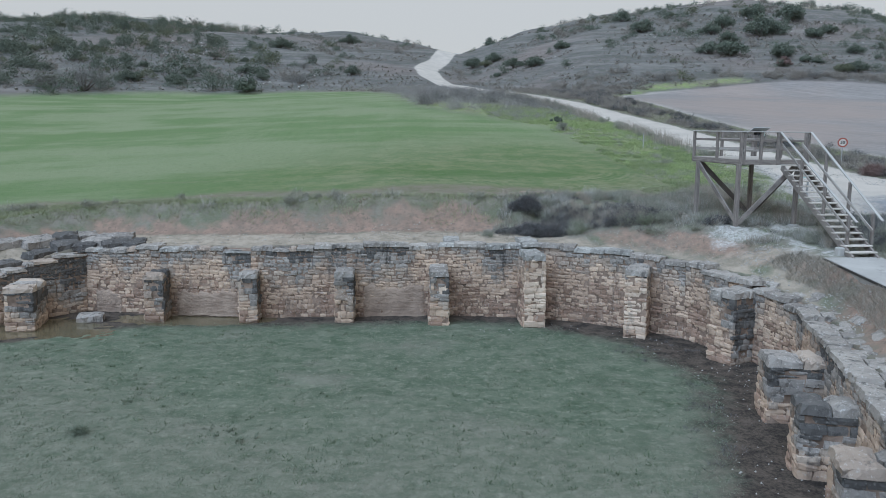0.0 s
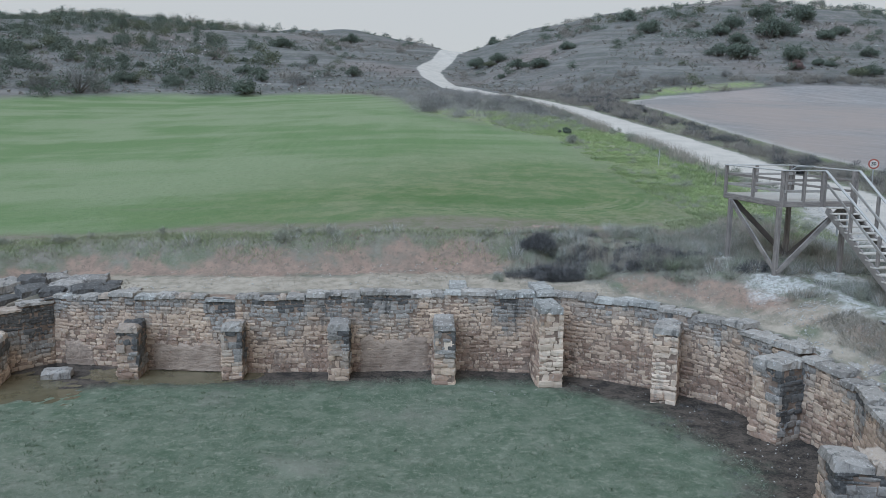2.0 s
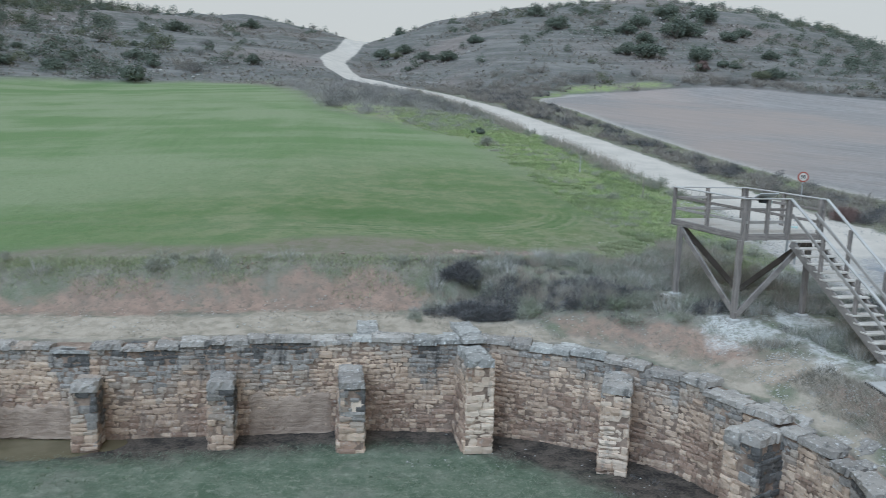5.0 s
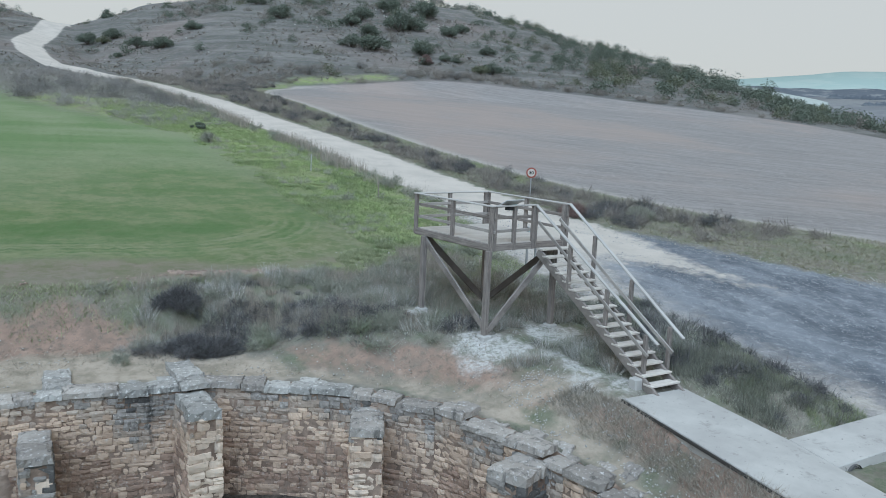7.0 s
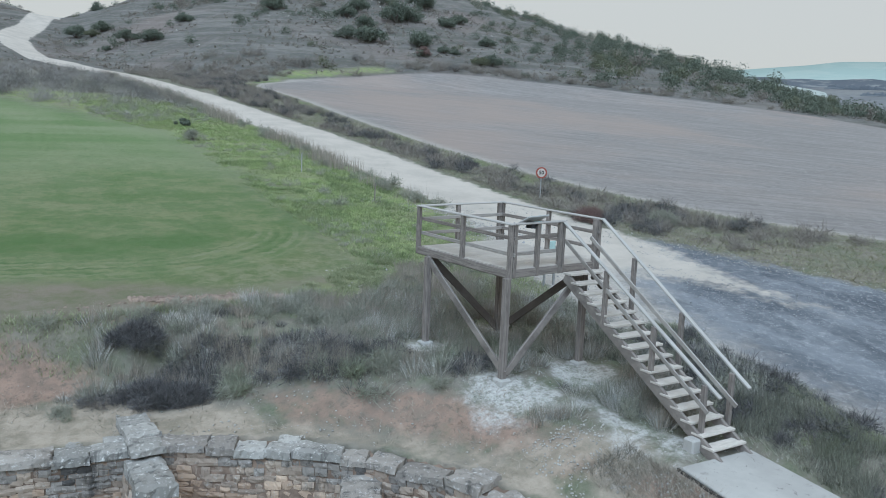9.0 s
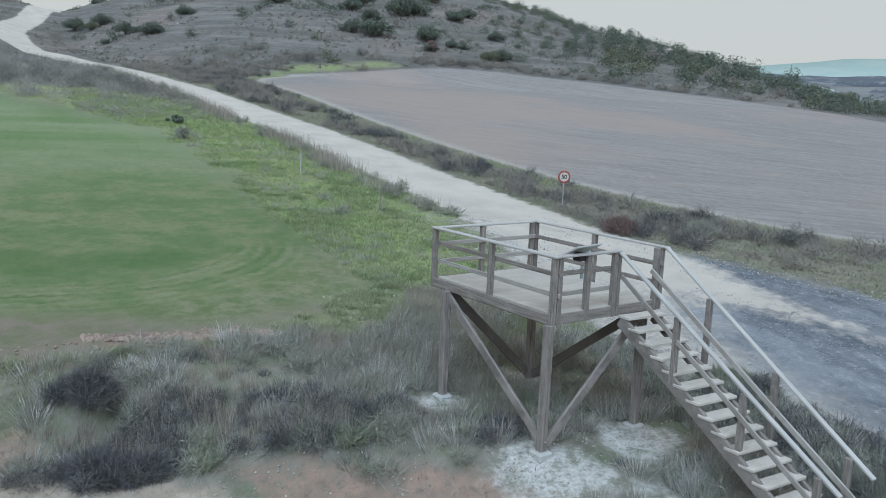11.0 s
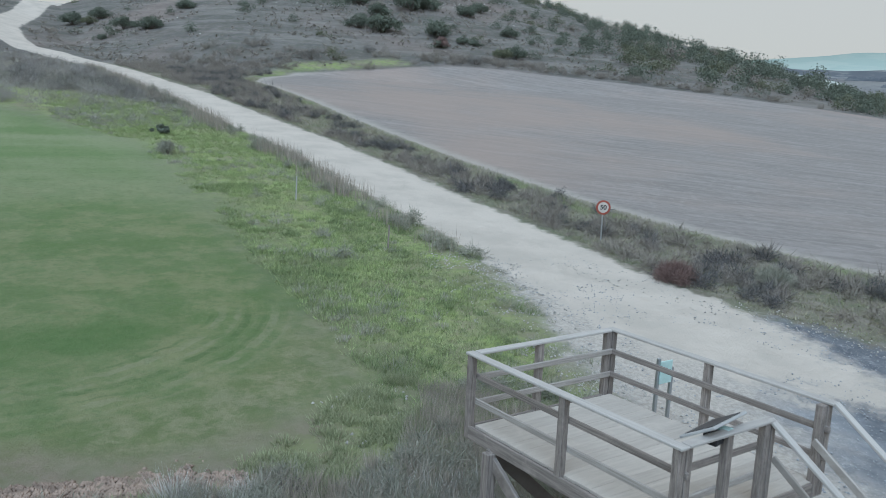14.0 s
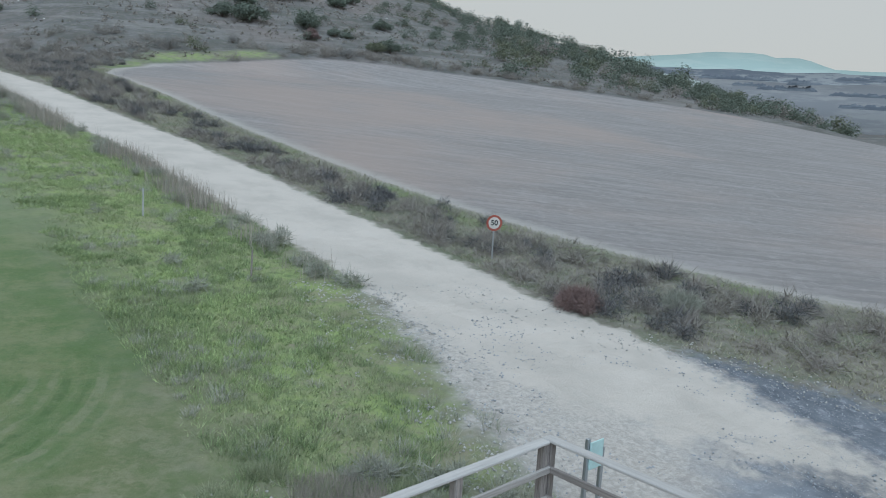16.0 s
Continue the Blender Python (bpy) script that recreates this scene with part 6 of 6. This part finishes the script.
gx_, gy_ = rng.uniform(-120, 130, 19000), rng.uniform(95, 250, 19000)
gr, ga = np.hypot(gx_ - HEART[0], gy_ - HEART[1]), np.degrees(np.arctan2(gx_ - HEART[0], gy_ - HEART[1]))
ok = (gr > np.interp(ga, [-60, -25, 0, 4, 12, 25, 45, 58, 80], [118, 122, 100, 100, 110, 117, 119, 112, 108])) & (gr < 230) & (ga > -40) & (ga < 55) & (ROADSIDE(gx_, gy_) < -1.2) & (poly_distance(gx_, gy_, CROP) < -1) & (poly_distance(gx_, gy_, PLOUGH) < -1) & (patchy(gx_, gy_, 7.0, 1) > -0.35)
gx_, gy_ = gx_[ok], gy_[ok]
thicket("hill_tussocks", gx_, gy_, rng.uniform(0.35, 1.0, len(gx_)), rng.uniform(0.2, 0.5, len(gx_)), LEAF_HEATH, "brown-grey tussocks and dwarf shrubs over the slopes", "scrub", 47, 5, 3, 0.24)


# loose pale stones on the mud by the wall
x, y = scatter(rng, 5000, 3, 11.5, 13, 30, lambda x, y: (ring_distance(x, y) < -0.1) & (ring_distance(x, y) > -2.6) & (patchy(x, y, 0.6, 2) > -0.1) & (rng.uniform(0, 1, len(x)) < 0.5))
pebbles("mud_pebbles", x[::2], y[::2], 0.022, PEBBLE, "small pale stones strewn over the mud", 51)
x, y = scatter(rng, 4500, 9, 15.5, 22, 33, lambda x, y: (ring_distance(x, y) > 1.2) & (patchy(x, y, 0.9, 5) > 0.1))
pebbles("rubble_pebbles", x, y, 0.02, PEBBLE, "lime rubble scattered round the tower", 52)
x, y = scatter(rng, 16000, 16.5, 30, 24, 47, lambda x, y: np.abs(poly_distance(x, y, GRAVEL)) < 0.9)
pebbles("gravel_edge", x[::2], y[::2], 0.028, PEBBLE, "loose pale gravel along the edge of the lot", 53)
x, y = scatter(rng, 34000, 16.5, 34, 18, 46, lambda x, y: (poly_distance(x, y, GRAVEL) > 0) & (patchy(x, y, 1.9, 3) > -0.1))
pebbles("lot_gravel", x[::2], y[::2], 0.022, LOT_STONE, "pale loose stones over the gravel lot", 60)
x, y = scatter(rng, 5000, -16, 9, 34.5, 40, lambda x, y: (np.abs(poly_distance(x, y, CROP)) < 0.8) & (patchy(x, y, 1.5, 9) > 0.0))
u, v = scatter(rng, 9000, 5.5, 9.8, 34.6, 36.6, lambda x, y: line_distance(x, y, CLOD_LINE, CLOD_HALF) > -0.1 + 0.3 * patchy(x, y, 0.25, 30))
pebbles("field_clods", np.concatenate([x, u]), np.concatenate([y, v]), 0.036, CLOD, "brown clods along the field's edge", 54)
x, y = scatter(rng, 420, 9.2, 13.2, 34.6, 38.6, lambda x, y: (poly_distance(x, y, BANK_GREEN) > -0.3) & (patchy(x, y, 0.4, 31) > 0.2))
pebbles("bank_stones", x, y, 0.03, PEBBLE, "pale stones lying in the grass above the bank", 77)
x, y = scatter(rng, 2600, 9.0, 13.4, 34.5, 38.7, lambda x, y: (poly_distance(x, y, BANK_GREEN) > 0.15 * patchy(x, y, 0.4, 32)) & (patchy(x, y, 0.35, 33) > -0.1))
tufts("low_green_weeds", x, y, 0.13, 0.17, 36, 0.008, BLADE_BANK, "low green weeds between the crop and the bank", "weeds", 78, 1.0)


x, y = scatter(rng, 9000, -15, 13, 23, 34, lambda x, y: (ring_distance(x, y) > 0.8) & (ring_distance(x, y) < 3.6) & (patchy(x, y, 0.5, 7) > 0.1))
u, v = scatter(rng, 1500, 11.4, 13.0, 20.0, 27.2, lambda x, y: (ring_distance(x, y) > 0.7) & (patchy(x, y, 0.5, 34) > -0.1))
x, y = np.concatenate([x, u]), np.concatenate([y, v])
pebbles("rim_pebbles", x, y, 0.022, PEBBLE, "small pale stones on the trodden rim", 59)


# single trees that stand out on the slopes
def tree(x, y, wide, high, material, label, seed):
    return bush("evergreen_shrub", x, y, wide, high, material, label, "shrub", "single shrubs on the slopes", seed, 100, 34, 0.042 * wide, 0.1)


# (x, y, width) of the rounded evergreens that stand out on the eastern and the western hill
EAST = [(14.6, 183.8, 4.0), (19.0, 182.9, 3.7), (21.1, 166.3, 3.3), (24.2, 160.6, 4.1), (31.1, 169.7, 3.4), (21.8, 220.0, 3.7), (17.5, 162.0, 1.8), (46.9, 169.9, 4.8), (48.3, 192.0, 4.4),
        (56.5, 172.6, 2.3), (57.1, 159.5, 3.7), (61.2, 165.1, 4.5), (71.7, 176.5, 5.5), (76.4, 169.3, 6.4), (63.9, 153.0, 6.0), (66.5, 154.5, 4.5), (56.5, 149.3, 3.5), (50.6, 141.8, 3.3),
        (53.1, 138.8, 5.3), (59.9, 135.1, 4.5), (62.3, 131.3, 2.1), (63.9, 130.6, 1.8), (72.7, 136.6, 2.8), (66.8, 124.1, 3.0), (76.6, 154.1, 3.7), (72.0, 149.8, 3.6)]
WEST = [(-36.9, 168.9, 2.8), (-34.6, 156.0, 1.6), (-43.6, 139.1, 3.2), (-48.9, 154.0, 2.9), (-45.2, 152.3, 2.3), (-36.5, 140.4, 3.1), (-36.2, 147.5, 2.7), (-27.6, 153.4, 3.4), (-25.0, 153.9, 2.2),
        (-23.8, 146.9, 2.4), (-24.6, 136.6, 4.7), (-30.4, 167.0, 1.8), (-9.1, 153.0, 2.8), (-27.4, 191.1, 4.9), (-13.0, 205.8, 4.1), (-64.6, 202.4, 3.9)]
for i, (x, y, wide) in enumerate(EAST + WEST):
    tree(x, y, wide, wide * (0.62 + 0.1 * (i % 3)), LEAF_OAK, "rounded dark evergreen shrub on the slope", 100 + i)
for i, (x, y, wide) in enumerate(((64.7, 124.4, 3.0), (17.0, 181.0, 2.6))):
    tree(x, y, wide, wide * 0.6, LEAF_OLIVE, "olive green shrub on the slope", 150 + i)
for i, (x, y, wide) in enumerate(((38.8, 126.0, 2.8), (47.1, 128.4, 2.0), (59.1, 121.4, 2.9), (-18.7, 161.2, 2.0), (-17.4, 144.2, 4.2), (-18.6, 170.4, 3.1), (-47.0, 129.0, 7.5), (-52.1, 128.0, 4.9))):
    bush("bare_shrub", x, y, wide, wide * 0.6, LEAF_DARK, "dusky leafless shrub on the slope", "shrub", "bare shrubs on the slopes", 160 + i, 200, 30, 0.05 * wide, 0.1, True)
bush("russet_bush", 58.1, 129.4, 2.3, 1.7, LEAF_RED, "dark red bush on the lower slope", seed=19, leaves=90, clumps=30, leaf=0.12)

# pale boulders on the slopes
x, y = rng.uniform(-110, 120, 2600), rng.uniform(110, 250, 2600)
r_, a_ = np.hypot(x - HEART[0], y - HEART[1]), np.degrees(np.arctan2(x - HEART[0], y - HEART[1]))
ok = (r_ > 125) & (r_ < np.interp(a_, SKY_AZ, SKY_FAR)) & (patchy(x, y, 9.0, 4) > 0.25) & (ROADSIDE(x, y) < -4) & (poly_distance(x, y, CROP) < -3) & (poly_distance(x, y, PLOUGH) < -3)
bx = np.concatenate([x[ok][::2], rng.normal(47, 3.0, 60), rng.normal(74, 4.0, 90), rng.normal(-40, 6.0, 50)])
by = np.concatenate([y[ok][::2], rng.normal(165, 3.0, 60), rng.normal(163, 7.0, 90), rng.normal(184, 6.0, 50)])
pebbles("boulders", bx, by, 0.24, PEBBLE, "pale boulders strewn over the slopes", 55)

# grey brambles between crop and road
x, y = scatter(rng, 260, 2, 16, 79, 112, lambda x, y: (patchy(x, y, 4.0, 2) > -0.4) & (poly_distance(x, y, CROP) < -0.5) & (ROADSIDE(x, y) < -1.5) & (x < np.interp(y, [p[1] for p in ROAD[1:9]], [p[0] for p in ROAD[1:9]])) & (poly_distance(x, y, VERGE) < 0.5))
thicket("brambles", x, y, rng.uniform(1.0, 2.4, len(x)), rng.uniform(0.5, 0.9, len(x)), LEAF_DARK, "dusky leafless brambles between crop and road", "brambles", 56, 50, 9, 0.11, True)
x, y = scatter(rng, 500, -4, 16, 74, 130, lambda x, y: (poly_distance(x, y, CROP) < -0.5) & (ROADSIDE(x, y) < -1.5) & (x < np.interp(y, [p[1] for p in ROAD[1:9]], [p[0] for p in ROAD[1:9]])))
thicket("grey_brambles", x, y, rng.uniform(1.0, 2.4, len(x)), rng.uniform(0.4, 0.8, len(x)), LEAF_HAZE, "grey leafless brambles between crop and road", "brambles", 57, 26, 9, 0.13, True)
